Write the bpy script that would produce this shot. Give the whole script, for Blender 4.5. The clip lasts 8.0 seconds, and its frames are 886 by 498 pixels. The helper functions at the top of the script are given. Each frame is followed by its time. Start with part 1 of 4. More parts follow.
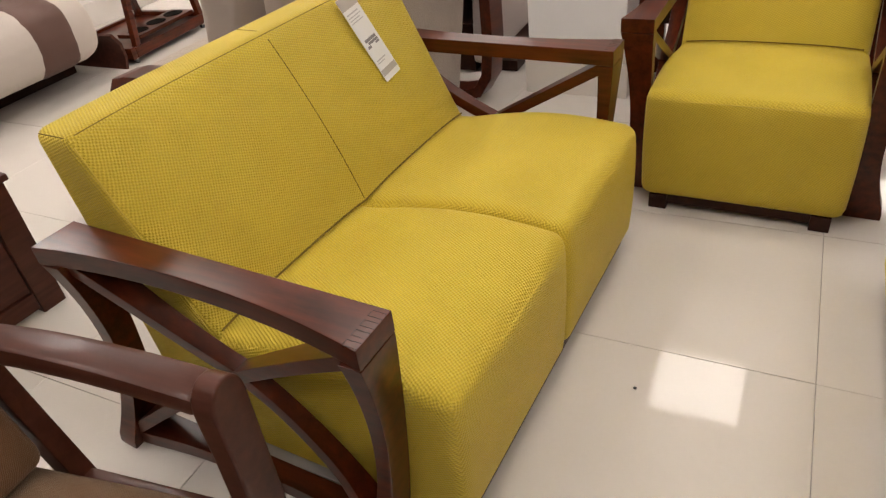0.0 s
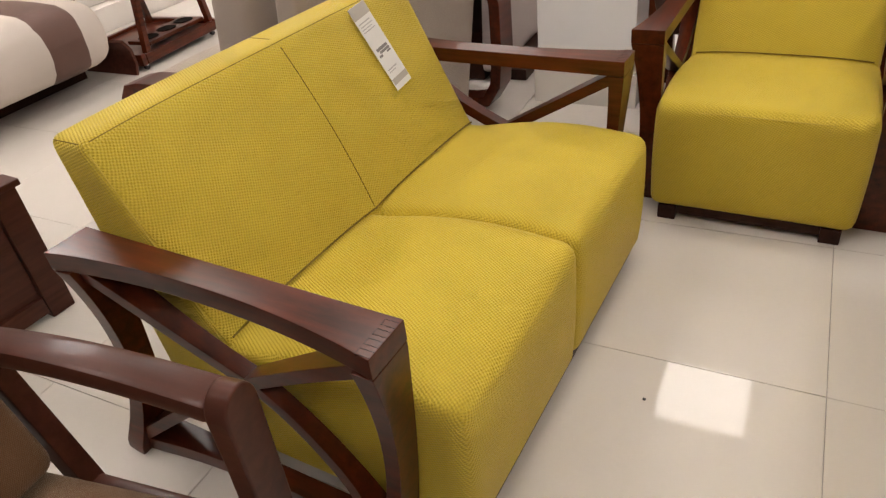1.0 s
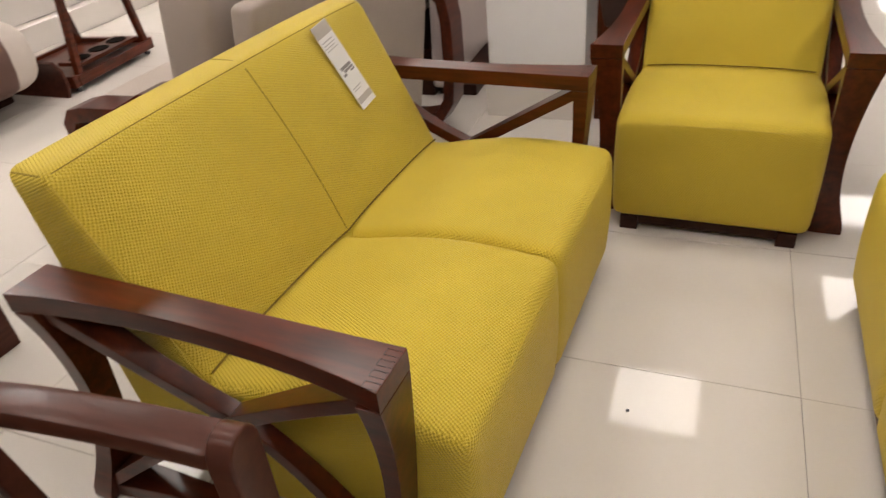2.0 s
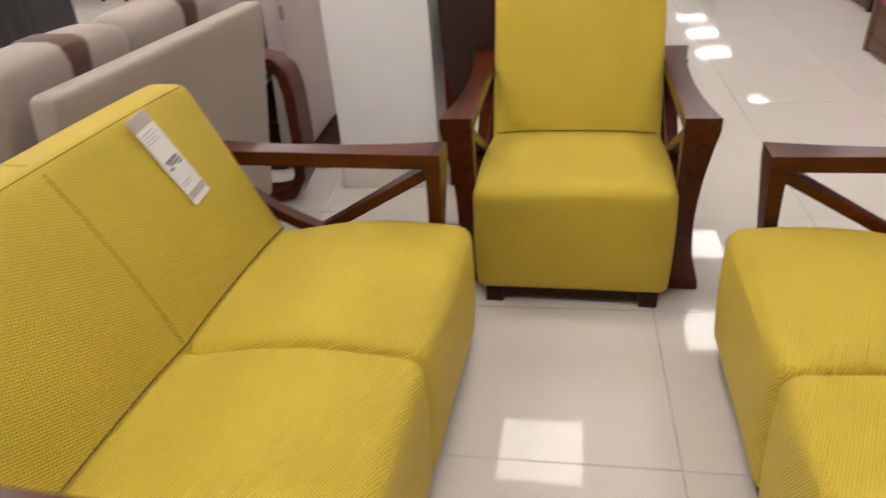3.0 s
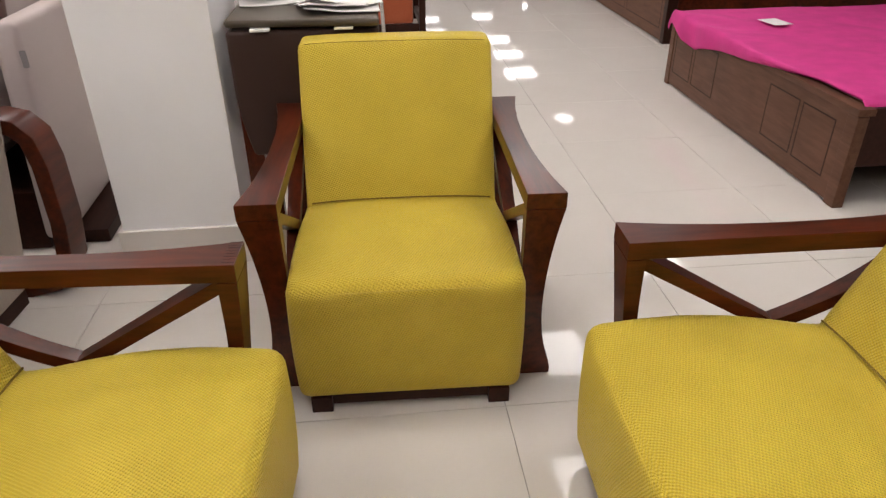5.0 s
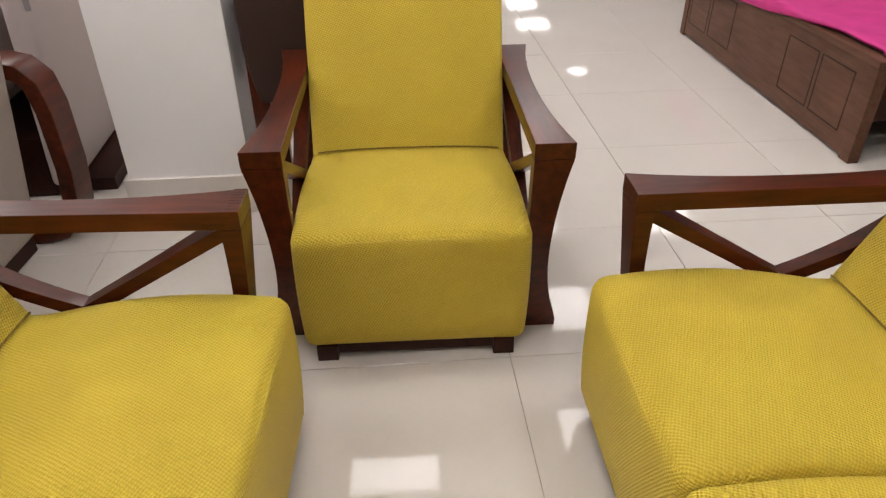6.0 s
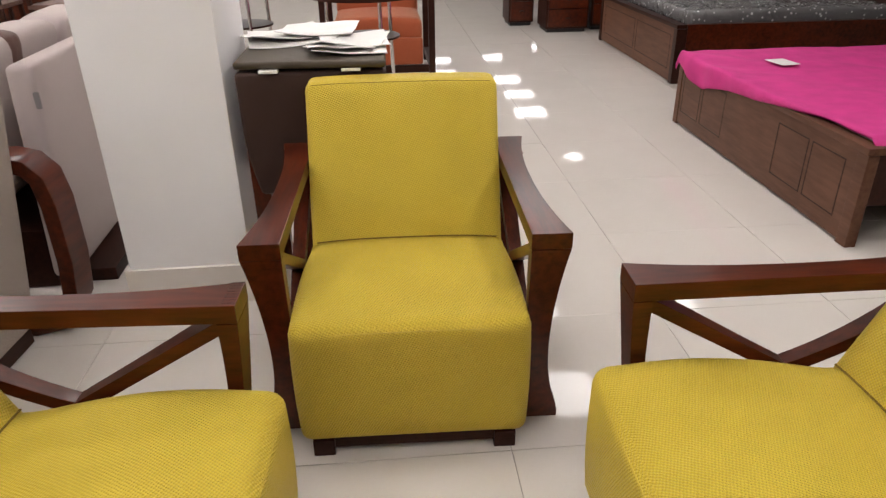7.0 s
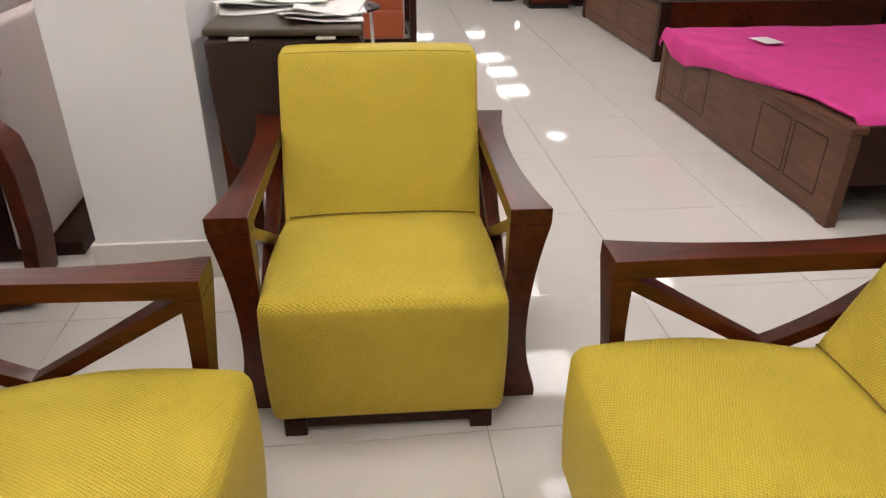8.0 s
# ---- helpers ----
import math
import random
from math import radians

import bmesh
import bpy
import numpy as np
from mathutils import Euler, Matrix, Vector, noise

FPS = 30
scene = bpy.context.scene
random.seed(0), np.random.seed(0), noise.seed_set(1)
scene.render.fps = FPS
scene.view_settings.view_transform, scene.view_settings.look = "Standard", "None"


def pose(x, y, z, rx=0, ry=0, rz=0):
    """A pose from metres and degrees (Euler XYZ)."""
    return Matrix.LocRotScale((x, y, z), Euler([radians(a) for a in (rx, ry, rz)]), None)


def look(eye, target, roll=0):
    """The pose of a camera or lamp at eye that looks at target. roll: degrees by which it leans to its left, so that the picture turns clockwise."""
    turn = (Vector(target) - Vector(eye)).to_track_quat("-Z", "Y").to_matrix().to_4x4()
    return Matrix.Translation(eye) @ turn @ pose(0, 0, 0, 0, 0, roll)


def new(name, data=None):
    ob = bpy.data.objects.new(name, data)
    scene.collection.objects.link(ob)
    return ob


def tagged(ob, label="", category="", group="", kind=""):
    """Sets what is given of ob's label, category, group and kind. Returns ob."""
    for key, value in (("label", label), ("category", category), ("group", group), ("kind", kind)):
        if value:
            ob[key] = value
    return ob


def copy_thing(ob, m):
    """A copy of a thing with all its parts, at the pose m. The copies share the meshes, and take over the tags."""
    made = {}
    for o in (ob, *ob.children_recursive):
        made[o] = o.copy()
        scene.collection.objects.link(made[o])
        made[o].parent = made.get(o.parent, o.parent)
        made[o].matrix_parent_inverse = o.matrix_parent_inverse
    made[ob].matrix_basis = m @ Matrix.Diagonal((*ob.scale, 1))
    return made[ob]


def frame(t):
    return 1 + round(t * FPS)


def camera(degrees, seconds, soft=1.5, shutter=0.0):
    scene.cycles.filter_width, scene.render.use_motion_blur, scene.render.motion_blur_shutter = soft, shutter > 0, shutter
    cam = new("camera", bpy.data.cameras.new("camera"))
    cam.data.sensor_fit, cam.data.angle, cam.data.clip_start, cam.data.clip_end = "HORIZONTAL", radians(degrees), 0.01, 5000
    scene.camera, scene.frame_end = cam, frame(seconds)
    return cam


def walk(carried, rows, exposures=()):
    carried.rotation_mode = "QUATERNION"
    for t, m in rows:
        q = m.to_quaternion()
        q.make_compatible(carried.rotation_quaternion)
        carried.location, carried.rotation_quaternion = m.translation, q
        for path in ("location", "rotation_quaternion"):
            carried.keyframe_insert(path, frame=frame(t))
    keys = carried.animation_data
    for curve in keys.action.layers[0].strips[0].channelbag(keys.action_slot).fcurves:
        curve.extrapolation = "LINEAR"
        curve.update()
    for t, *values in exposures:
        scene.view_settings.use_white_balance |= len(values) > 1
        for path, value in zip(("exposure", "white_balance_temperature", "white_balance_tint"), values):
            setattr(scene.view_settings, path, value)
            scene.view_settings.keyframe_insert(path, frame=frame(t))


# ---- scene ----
cam = camera(65.32, 8.0, soft=1.35, shutter=0.5)
PATH = [
    (0, (-0.1776, -1.8716, 1.2112), (-0.9417, -0.5163, 0.1206), -7.59),
    (0.5, (-0.1836, -1.8733, 1.2128), (-0.9572, -0.5175, 0.1296), -7.35),
    (1, (-0.1892, -1.8763, 1.2155), (-0.9673, -0.5146, 0.1431), -7.23),
    (1.2, (-0.1966, -1.8808, 1.2166), (-0.9571, -0.5148, 0.1369), -6.57),
    (2.3, (-0.3066, -1.8837, 1.2265), (-0.8299, -0.3791, 0.1910), -5.46),
    (2.5, (-0.3104, -1.8606, 1.2294), (-0.7466, -0.3157, 0.2130), -4.54),
    (3, (-0.2859, -1.7186, 1.2326), (-0.5917, -0.1114, 0.2666), -4.42),
    (3.5, (-0.2382, -1.5809, 1.2372), (-0.3505, 0.0615, 0.2885), -3.87),
    (4, (-0.2444, -1.4860, 1.2442), (-0.2287, 0.1527, 0.2827), -2.81),
    (4.2, (-0.2574, -1.4500, 1.2368), (-0.1611, 0.1970, 0.2943), -0.12),
    (5.3, (-0.2907, -1.3054, 1.2423), (-0.1209, 0.3288, 0.2881), -0.75),
    (5.5, (-0.2879, -1.3137, 1.2425), (-0.1615, 0.3146, 0.2716), -1.42),
    (6, (-0.2809, -1.3157, 1.2249), (-0.1512, 0.2610, 0.1726), -0.36),
    (6.5, (-0.2811, -1.3224, 1.2348), (-0.1749, 0.2718, 0.2066), -0.85),
    (7, (-0.2708, -1.3061, 1.2399), (-0.1350, 0.3843, 0.3830), -0.88),
    (7.5, (-0.2583, -1.2810, 1.2200), (-0.0955, 0.3992, 0.3480), -0.23),
    (8, (-0.2541, -1.2657, 1.2089), (-0.0709, 0.3935, 0.3014), 0.35),
]
walk(cam, [(t, look(eye, target, roll)) for t, eye, target, roll in PATH], [(0, 0.0, 6950, 10), (2.5, 0.0, 6850, 10), (3.5, 0.0, 6550, 10), (8, 0.0, 6500, 10)])

# ---- light: an indoor showroom lit by square ceiling panels ----
scene.view_settings.exposure = 0.0
PANEL_POWER = 10.0
PANEL_TINT = (1.0, 0.945, 0.925, 1)
world = bpy.data.worlds.new("world")
scene.world = world
world.use_nodes = True
world.node_tree.nodes["Background"].inputs[0].default_value = (1.0, 0.93, 0.86, 1)
world.node_tree.nodes["Background"].inputs[1].default_value = 0.003


# ---- materials ----
def material(name, rough=0.5, metal=0.0, spec=0.5):
    m = bpy.data.materials.new(name)
    m.use_nodes = True
    b = m.node_tree.nodes["Principled BSDF"]
    b.inputs["Roughness"].default_value = rough
    b.inputs["Metallic"].default_value = metal
    b.inputs["Specular IOR Level"].default_value = spec
    return m, m.node_tree, b


def node(nt, kind, **values):
    n = nt.nodes.new(kind)
    for k, v in values.items():
        n.inputs[k.replace("_", " ")].default_value = v
    return n


def math_node(nt, op, a, b=None):
    n = nt.nodes.new("ShaderNodeMath")
    n.operation = op
    for i, v in enumerate((a, b)):
        if v is None:
            continue
        if isinstance(v, (int, float)):
            n.inputs[i].default_value = v
        else:
            nt.links.new(v, n.inputs[i])
    return n.outputs[0]


def ramp(nt, fac, stops):
    r = nt.nodes.new("ShaderNodeValToRGB")
    while len(r.color_ramp.elements) < len(stops):
        r.color_ramp.elements.new(0.5)
    for e, (p, c) in zip(r.color_ramp.elements, stops):
        e.position, e.color = p, (*c, 1)
    nt.links.new(fac, r.inputs[0])
    return r.outputs[0]


def bumped(nt, bsdf, height, strength, distance):
    b = nt.nodes.new("ShaderNodeBump")
    b.inputs["Strength"].default_value = strength
    b.inputs["Distance"].default_value = distance
    nt.links.new(height, b.inputs["Height"])
    nt.links.new(b.outputs[0], bsdf.inputs["Normal"])


def fabric(name, dark, light, pitch, depth, rough=0.85, sheen=0.3, contrast=0.56, spec=0.3):
    """A coarse weave: warp and weft floats of the given pitch in metres, along the faces' own metres."""
    m, nt, b = material(name, rough, spec=spec)
    b.inputs["Sheen Weight"].default_value = sheen
    b.inputs["Sheen Roughness"].default_value = 0.4
    b.inputs["Sheen Tint"].default_value = (1.0, 0.92, 0.72, 1)
    uv = nt.nodes.new("ShaderNodeUVMap")
    wob = node(nt, "ShaderNodeTexNoise", Scale=130.0, Detail=2.0)
    nt.links.new(uv.outputs[0], wob.inputs["Vector"])
    mix = nt.nodes.new("ShaderNodeVectorMath")
    mix.operation = "MULTIPLY_ADD"
    nt.links.new(wob.outputs["Color"], mix.inputs[0])
    mix.inputs[1].default_value = (0.0036, 0.0036, 0)
    nt.links.new(uv.outputs[0], mix.inputs[2])
    s = nt.nodes.new("ShaderNodeSeparateXYZ")
    nt.links.new(mix.outputs[0], s.inputs[0])
    k = 2 * math.pi / pitch
    # short floats set in slanting rows, each beside a gap
    along = math_node(nt, "ADD", s.outputs[0], math_node(nt, "MULTIPLY", s.outputs[1], 0.42))
    across = math_node(nt, "SUBTRACT", s.outputs[1], math_node(nt, "MULTIPLY", s.outputs[0], 0.30))
    wa = math_node(nt, "SINE", math_node(nt, "MULTIPLY", along, k * 0.85))
    wc = math_node(nt, "SINE", math_node(nt, "MULTIPLY", across, k))
    weave = math_node(nt, "MULTIPLY_ADD", math_node(nt, "MULTIPLY", wa, wc), 0.5)
    weave.node.inputs[2].default_value = 0.5
    big = node(nt, "ShaderNodeTexNoise", Scale=5.0, Detail=3.0)
    nt.links.new(uv.outputs[0], big.inputs["Vector"])
    fine = node(nt, "ShaderNodeTexNoise", Scale=900.0, Detail=1.0)
    nt.links.new(uv.outputs[0], fine.inputs["Vector"])
    f = math_node(nt, "MULTIPLY", weave, contrast)
    f = math_node(nt, "ADD", f, 0.28 - contrast / 2)
    f = math_node(nt, "ADD", f, math_node(nt, "MULTIPLY", big.outputs[0], 0.34))
    f = math_node(nt, "ADD", f, math_node(nt, "MULTIPLY", fine.outputs[0], 0.2))
    nt.links.new(ramp(nt, f, [(0.12, dark), (0.75, light)]), b.inputs["Base Color"])
    h = math_node(nt, "ADD", weave, math_node(nt, "MULTIPLY", fine.outputs[0], 0.35))
    bumped(nt, b, h, 1.0, depth)
    return m


def wood(name, dark, light, rough=0.32, coat=0.35, scale=1.0):
    """Stained and lacquered timber: long grain, broad blotches of stain, fine pores."""
    m, nt, b = material(name, rough, spec=0.15)
    b.inputs["Coat Weight"].default_value = coat
    b.inputs["Coat Roughness"].default_value = 0.20
    tc = nt.nodes.new("ShaderNodeTexCoord")
    mp = nt.nodes.new("ShaderNodeMapping")
    mp.inputs["Scale"].default_value = (40 * scale, 5 * scale, 40 * scale)
    nt.links.new(tc.outputs["Object"], mp.inputs[0])
    grain = node(nt, "ShaderNodeTexNoise", Scale=1.0, Detail=5.0, Roughness=0.6, Distortion=0.25)
    nt.links.new(mp.outputs[0], grain.inputs["Vector"])
    blot = node(nt, "ShaderNodeTexNoise", Scale=4.0 * scale, Detail=2.0)
    nt.links.new(tc.outputs["Object"], blot.inputs["Vector"])
    f = math_node(nt, "ADD", math_node(nt, "MULTIPLY", grain.outputs[0], 0.6), math_node(nt, "MULTIPLY", blot.outputs[0], 0.4))
    nt.links.new(ramp(nt, f, [(0.35, dark), (0.65, light)]), b.inputs["Base Color"])
    rr = math_node(nt, "MULTIPLY_ADD", blot.outputs[0], 0.16)
    rr.node.inputs[2].default_value = rough - 0.08
    nt.links.new(rr, b.inputs["Roughness"])
    bumped(nt, b, grain.outputs[0], 0.07, 0.001)
    return m


def plain(name, colour, rough=0.5, metal=0.0, vary=0.12, scale=8.0, bump=0.0, spec=0.5):
    m, nt, b = material(name, rough, metal, spec)
    tc = nt.nodes.new("ShaderNodeTexCoord")
    n1 = node(nt, "ShaderNodeTexNoise", Scale=scale, Detail=5.0)
    nt.links.new(tc.outputs["Object"], n1.inputs["Vector"])
    lo = tuple(max(0, c * (1 - vary)) for c in colour)
    hi = tuple(min(1, c * (1 + vary)) for c in colour)
    nt.links.new(ramp(nt, n1.outputs[0], [(0.3, lo), (0.7, hi)]), b.inputs["Base Color"])
    if bump:
        n2 = node(nt, "ShaderNodeTexNoise", Scale=scale * 40, Detail=2.0)
        nt.links.new(tc.outputs["Object"], n2.inputs["Vector"])
        bumped(nt, b, n2.outputs[0], 0.4, bump)
    return m


def glowing(name, colour, strength):
    m, nt, b = material(name)
    b.inputs["Base Color"].default_value = (0.8, 0.8, 0.8, 1)
    b.inputs["Emission Color"].default_value = colour
    b.inputs["Emission Strength"].default_value = strength
    return m


def tile_material():
    """Polished cream vitrified tile, with a faint cloud and a slightly uneven gloss."""
    m, nt, b = material("polished_tile", 0.08, spec=0.32)
    tc = nt.nodes.new("ShaderNodeTexCoord")
    info = nt.nodes.new("ShaderNodeObjectInfo")
    n1 = node(nt, "ShaderNodeTexNoise", Scale=3.0, Detail=6.0, Roughness=0.6)
    nt.links.new(tc.outputs["Object"], n1.inputs["Vector"])
    n2 = node(nt, "ShaderNodeTexNoise", Scale=90.0, Detail=3.0)
    nt.links.new(tc.outputs["Object"], n2.inputs["Vector"])
    f = math_node(nt, "ADD", math_node(nt, "MULTIPLY", n1.outputs[0], 0.55), math_node(nt, "MULTIPLY", n2.outputs[0], 0.15))
    f = math_node(nt, "ADD", f, math_node(nt, "MULTIPLY", info.outputs["Random"], 0.12))
    nt.links.new(ramp(nt, f, [(0.25, (0.60, 0.555, 0.505)), (0.75, (0.66, 0.615, 0.565))]), b.inputs["Base Color"])
    rr = math_node(nt, "MULTIPLY_ADD", n1.outputs[0], 0.05)
    rr.node.inputs[2].default_value = 0.02
    nt.links.new(rr, b.inputs["Roughness"])
    return m


YELLOW = fabric("yellow_weave", (0.415, 0.290, 0.0075), (0.735, 0.550, 0.052), 0.0078, 0.0028, 0.50, 0.04, 0.38, 0.42)
STITCH = plain("yellow_thread", (0.62, 0.46, 0.06), 0.7)
SEAM_CREASE_DARK = plain("brown_seam_and_crease_shade", (0.17, 0.11, 0.008), 0.9)
WOOD = wood("red_brown_lacquered_wood", (0.027, 0.0052, 0.0018), (0.106, 0.0180, 0.0052), 0.32, 0.40)
WOOD_END = wood("end_grain_joint", (0.036, 0.009, 0.005), (0.115, 0.030, 0.014))
WOOD_DARK = wood("dark_espresso_wood", (0.018, 0.0055, 0.0035), (0.038, 0.012, 0.007), 0.4, 0.05)
WOOD_BED = wood("walnut_brown_bed_wood", (0.085, 0.037, 0.021), (0.145, 0.069, 0.042), 0.42, 0.05)
# darker copy of the bed wood, with the grooves' shade in its colour
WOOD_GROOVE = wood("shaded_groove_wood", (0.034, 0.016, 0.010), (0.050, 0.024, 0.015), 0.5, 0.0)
WOOD_MATT = wood("brown_bentwood", (0.046, 0.0135, 0.0085), (0.088, 0.027, 0.0170), 0.38, 0.18)
GREY_FAB = fabric("beige_grey_upholstery", (0.30, 0.245, 0.215), (0.44, 0.375, 0.335), 0.003, 0.0006)
GREY_DARK = fabric("mauve_grey_upholstery", (0.38, 0.315, 0.305), (0.52, 0.445, 0.430), 0.003, 0.0006)
BEIGE_FAB = fabric("cream_upholstery", (0.46, 0.40, 0.355), (0.60, 0.53, 0.475), 0.003, 0.0006)
STRIPE = fabric("brown_stripe_leatherette", (0.085, 0.042, 0.032), (0.135, 0.072, 0.056), 0.002, 0.0003, 0.5, 0.0)
BROWN_FAB = fabric("tan_brown_chenille", (0.10, 0.045, 0.020), (0.20, 0.100, 0.050), 0.004, 0.001)
OLIVE = fabric("olive_brown_leatherette", (0.045, 0.033, 0.022), (0.075, 0.058, 0.038), 0.003, 0.0004, 0.55, 0.05)
OLIVE_DARK = fabric("dark_brown_leatherette", (0.033, 0.0155, 0.0115), (0.052, 0.026, 0.020), 0.003, 0.0004, 0.55, 0.05)
ORANGE = fabric("rust_orange_upholstery", (0.28, 0.055, 0.020), (0.40, 0.10, 0.04), 0.004, 0.0008)
PINK = plain("magenta_bed_cloth", (0.60, 0.045, 0.24), 0.75, 0, 0.10, 9, 0.0008, 0.25)
WHITE = plain("white_wall_paint", (0.88, 0.87, 0.87), 0.55, 0, 0.025, 3, 0.0004)
WALL = plain("grey_beige_wall_paint", (0.42, 0.39, 0.37), 0.6, 0, 0.04, 2, 0.0004)
SKIRT = plain("cream_skirting_tile", (0.70, 0.655, 0.61), 0.25, 0, 0.03, 4)
CEIL = plain("grey_ceiling_board", (0.20, 0.195, 0.19), 0.8, 0, 0.02, 2)
GROUT = plain("grey_tile_joint", (0.47, 0.432, 0.395), 0.9)
PAPER = plain("white_paper", (0.78, 0.76, 0.73), 0.7, 0, 0.03, 12)
CARD = plain("white_price_card", (0.74, 0.72, 0.70), 0.6, 0, 0.02, 12)
INK = plain("grey_print", (0.22, 0.20, 0.20), 0.7)
INK_SOFT = plain("pale_grey_print", (0.46, 0.44, 0.43), 0.7)
GREYBAND = plain("grey_tag_band", (0.44, 0.40, 0.36), 0.6)
CHROME = plain("chrome", (0.75, 0.74, 0.73), 0.12, 1.0, 0.03)
HOLLOW = plain("hollow_shade", (0.008, 0.006, 0.005), 0.95, spec=0.05)
BLACK = plain("black_plastic", (0.02, 0.02, 0.022), 0.4)


def quilted_plastic():
    """A dark quilted cover under clear film: sparkles painted as small pale spots, wrinkled gloss."""
    m, nt, b = material("plastic_wrapped_quilt", 0.14, spec=0.7)
    tc = nt.nodes.new("ShaderNodeTexCoord")
    v = node(nt, "ShaderNodeTexVoronoi", Scale=26.0)
    nt.links.new(tc.outputs["Object"], v.inputs["Vector"])
    n = node(nt, "ShaderNodeTexNoise", Scale=9.0, Detail=6.0, Distortion=1.5)
    nt.links.new(tc.outputs["Object"], n.inputs["Vector"])
    f = math_node(nt, "ADD", v.outputs["Distance"], math_node(nt, "MULTIPLY", n.outputs[0], 0.25))
    nt.links.new(ramp(nt, f, [(0.24, (0.62, 0.62, 0.62)), (0.38, (0.15, 0.148, 0.148))]), b.inputs["Base Color"])
    bumped(nt, b, n.outputs[0], 0.8, 0.02)
    return m


PLASTIC = quilted_plastic()
PANEL = glowing("light_panel_diffuser", PANEL_TINT, PANEL_POWER)
METAL = plain("white_painted_metal", (0.75, 0.75, 0.74), 0.4)
TILE = tile_material()


# ---- building helpers ----
def thing(name, m, label, category, group="", kind=""):
    e = new(name)
    e.matrix_basis = m
    return tagged(e, label, category, group, kind)


def part(name, bm, mat, parent=None, label="", smooth=40):
    me = bpy.data.meshes.new(name)
    bm.normal_update()
    uv = bm.loops.layers.uv.verify()
    for f in bm.faces:
        n = f.normal
        ax = max(range(3), key=lambda i: abs(n[i]))
        a, c = ((1, 2), (0, 2), (0, 1))[ax]
        for lo in f.loops:
            lo[uv].uv = (lo.vert.co[a], lo.vert.co[c])
        f.smooth = smooth >= 0
    if 0 < smooth < 180:
        for e in bm.edges:
            if len(e.link_faces) == 2 and e.calc_face_angle(0) > radians(smooth):
                e.smooth = False
    bm.to_mesh(me)
    bm.free()
    me.materials.append(mat)
    ob = new(name, me)
    if 0 < smooth < 180:
        ob.modifiers.new("flat_faces", "WEIGHTED_NORMAL").keep_sharp = True
    if parent:
        ob.parent = parent
    if label:
        tagged(ob, label)
    return ob


def add_box(bm, x0, x1, y0, y1, z0, z1, bevel=0.0, seg=2):
    vs = [bm.verts.new((x, y, z)) for z in (z0, z1) for y in (y0, y1) for x in (x0, x1)]
    fs = [bm.faces.new([vs[i] for i in q]) for q in ((0, 2, 3, 1), (4, 5, 7, 6), (0, 1, 5, 4), (2, 6, 7, 3), (0, 4, 6, 2), (1, 3, 7, 5))]
    if bevel:
        es = list({e for f in fs for e in f.edges})
        bmesh.ops.bevel(bm, geom=es, offset=bevel, segments=seg, affect="EDGES", profile=0.6)
    return bm


def box(x0, x1, y0, y1, z0, z1, bevel=0.003, seg=2):
    return add_box(bmesh.new(), x0, x1, y0, y1, z0, z1, bevel, seg)


def rounded(sx, sy, sz, r, n=(14, 14, 8), shape=None):
    """A box centred on the origin with rounded edges of radius r; shape(p, q) moves each vertex, q being its place in -1..1."""
    bm = bmesh.new()
    half = Vector((sx / 2, sy / 2, sz / 2))
    seen = {}

    def steps(h, k):
        inner = [-(h - r) + 2 * (h - r) * i / k for i in range(k + 1)]
        arc = [0.0, 0.12 * r, 0.45 * r]
        return [-h + e for e in arc] + inner + [h - e for e in reversed(arc)]

    grid = [steps(h, k) for h, k in zip(half, n)]

    def vert(x, y, z):
        key = (round(x, 6), round(y, 6), round(z, 6))
        if key not in seen:
            p = Vector((x, y, z))
            c = Vector([max(-(h - r), min(h - r, a)) for a, h in zip(p, half)])
            d = p - c
            q = Vector([a / h for a, h in zip(p, half)])
            if d.length > 1e-9:
                p = c + d.normalized() * r
            seen[key] = bm.verts.new(shape(p, q) if shape else p)
        return seen[key]

    for ax in range(3):
        a, b = [i for i in range(3) if i != ax]
        for side in (-1, 1):
            for i in range(len(grid[a]) - 1):
                for j in range(len(grid[b]) - 1):
                    quad = []
                    for di, dj in ((0, 0), (1, 0), (1, 1), (0, 1)):
                        p = [0, 0, 0]
                        p[ax] = side * half[ax]
                        p[a], p[b] = grid[a][i + di], grid[b][j + dj]
                        quad.append(vert(*p))
                    if (side > 0) == (ax == 1):
                        quad.reverse()
                    bm.faces.new(quad)
    return bm


def tube(points, r, n=6, closed=False):
    bm = bmesh.new()
    pts = [Vector(p) for p in points]
    rings = []
    for i, p in enumerate(pts):
        d = (pts[min(i + 1, len(pts) - 1)] - pts[max(i - 1, 0)]).normalized()
        a = d.cross(Vector((0, 0, 1)))
        if a.length < 0.05:
            a = d.cross(Vector((1, 0, 0)))
        a.normalize()
        b = d.cross(a)
        rings.append([bm.verts.new(p + r * (math.cos(2 * math.pi * k / n) * a + math.sin(2 * math.pi * k / n) * b)) for k in range(n)])
    for s, t in zip(rings, rings[1:]):
        for k in range(n):
            bm.faces.new((s[k], s[(k + 1) % n], t[(k + 1) % n], t[k]))
    bm.faces.new(rings[0][::-1])
    bm.faces.new(rings[-1])
    bmesh.ops.recalc_face_normals(bm, faces=bm.faces[:])
    return bm


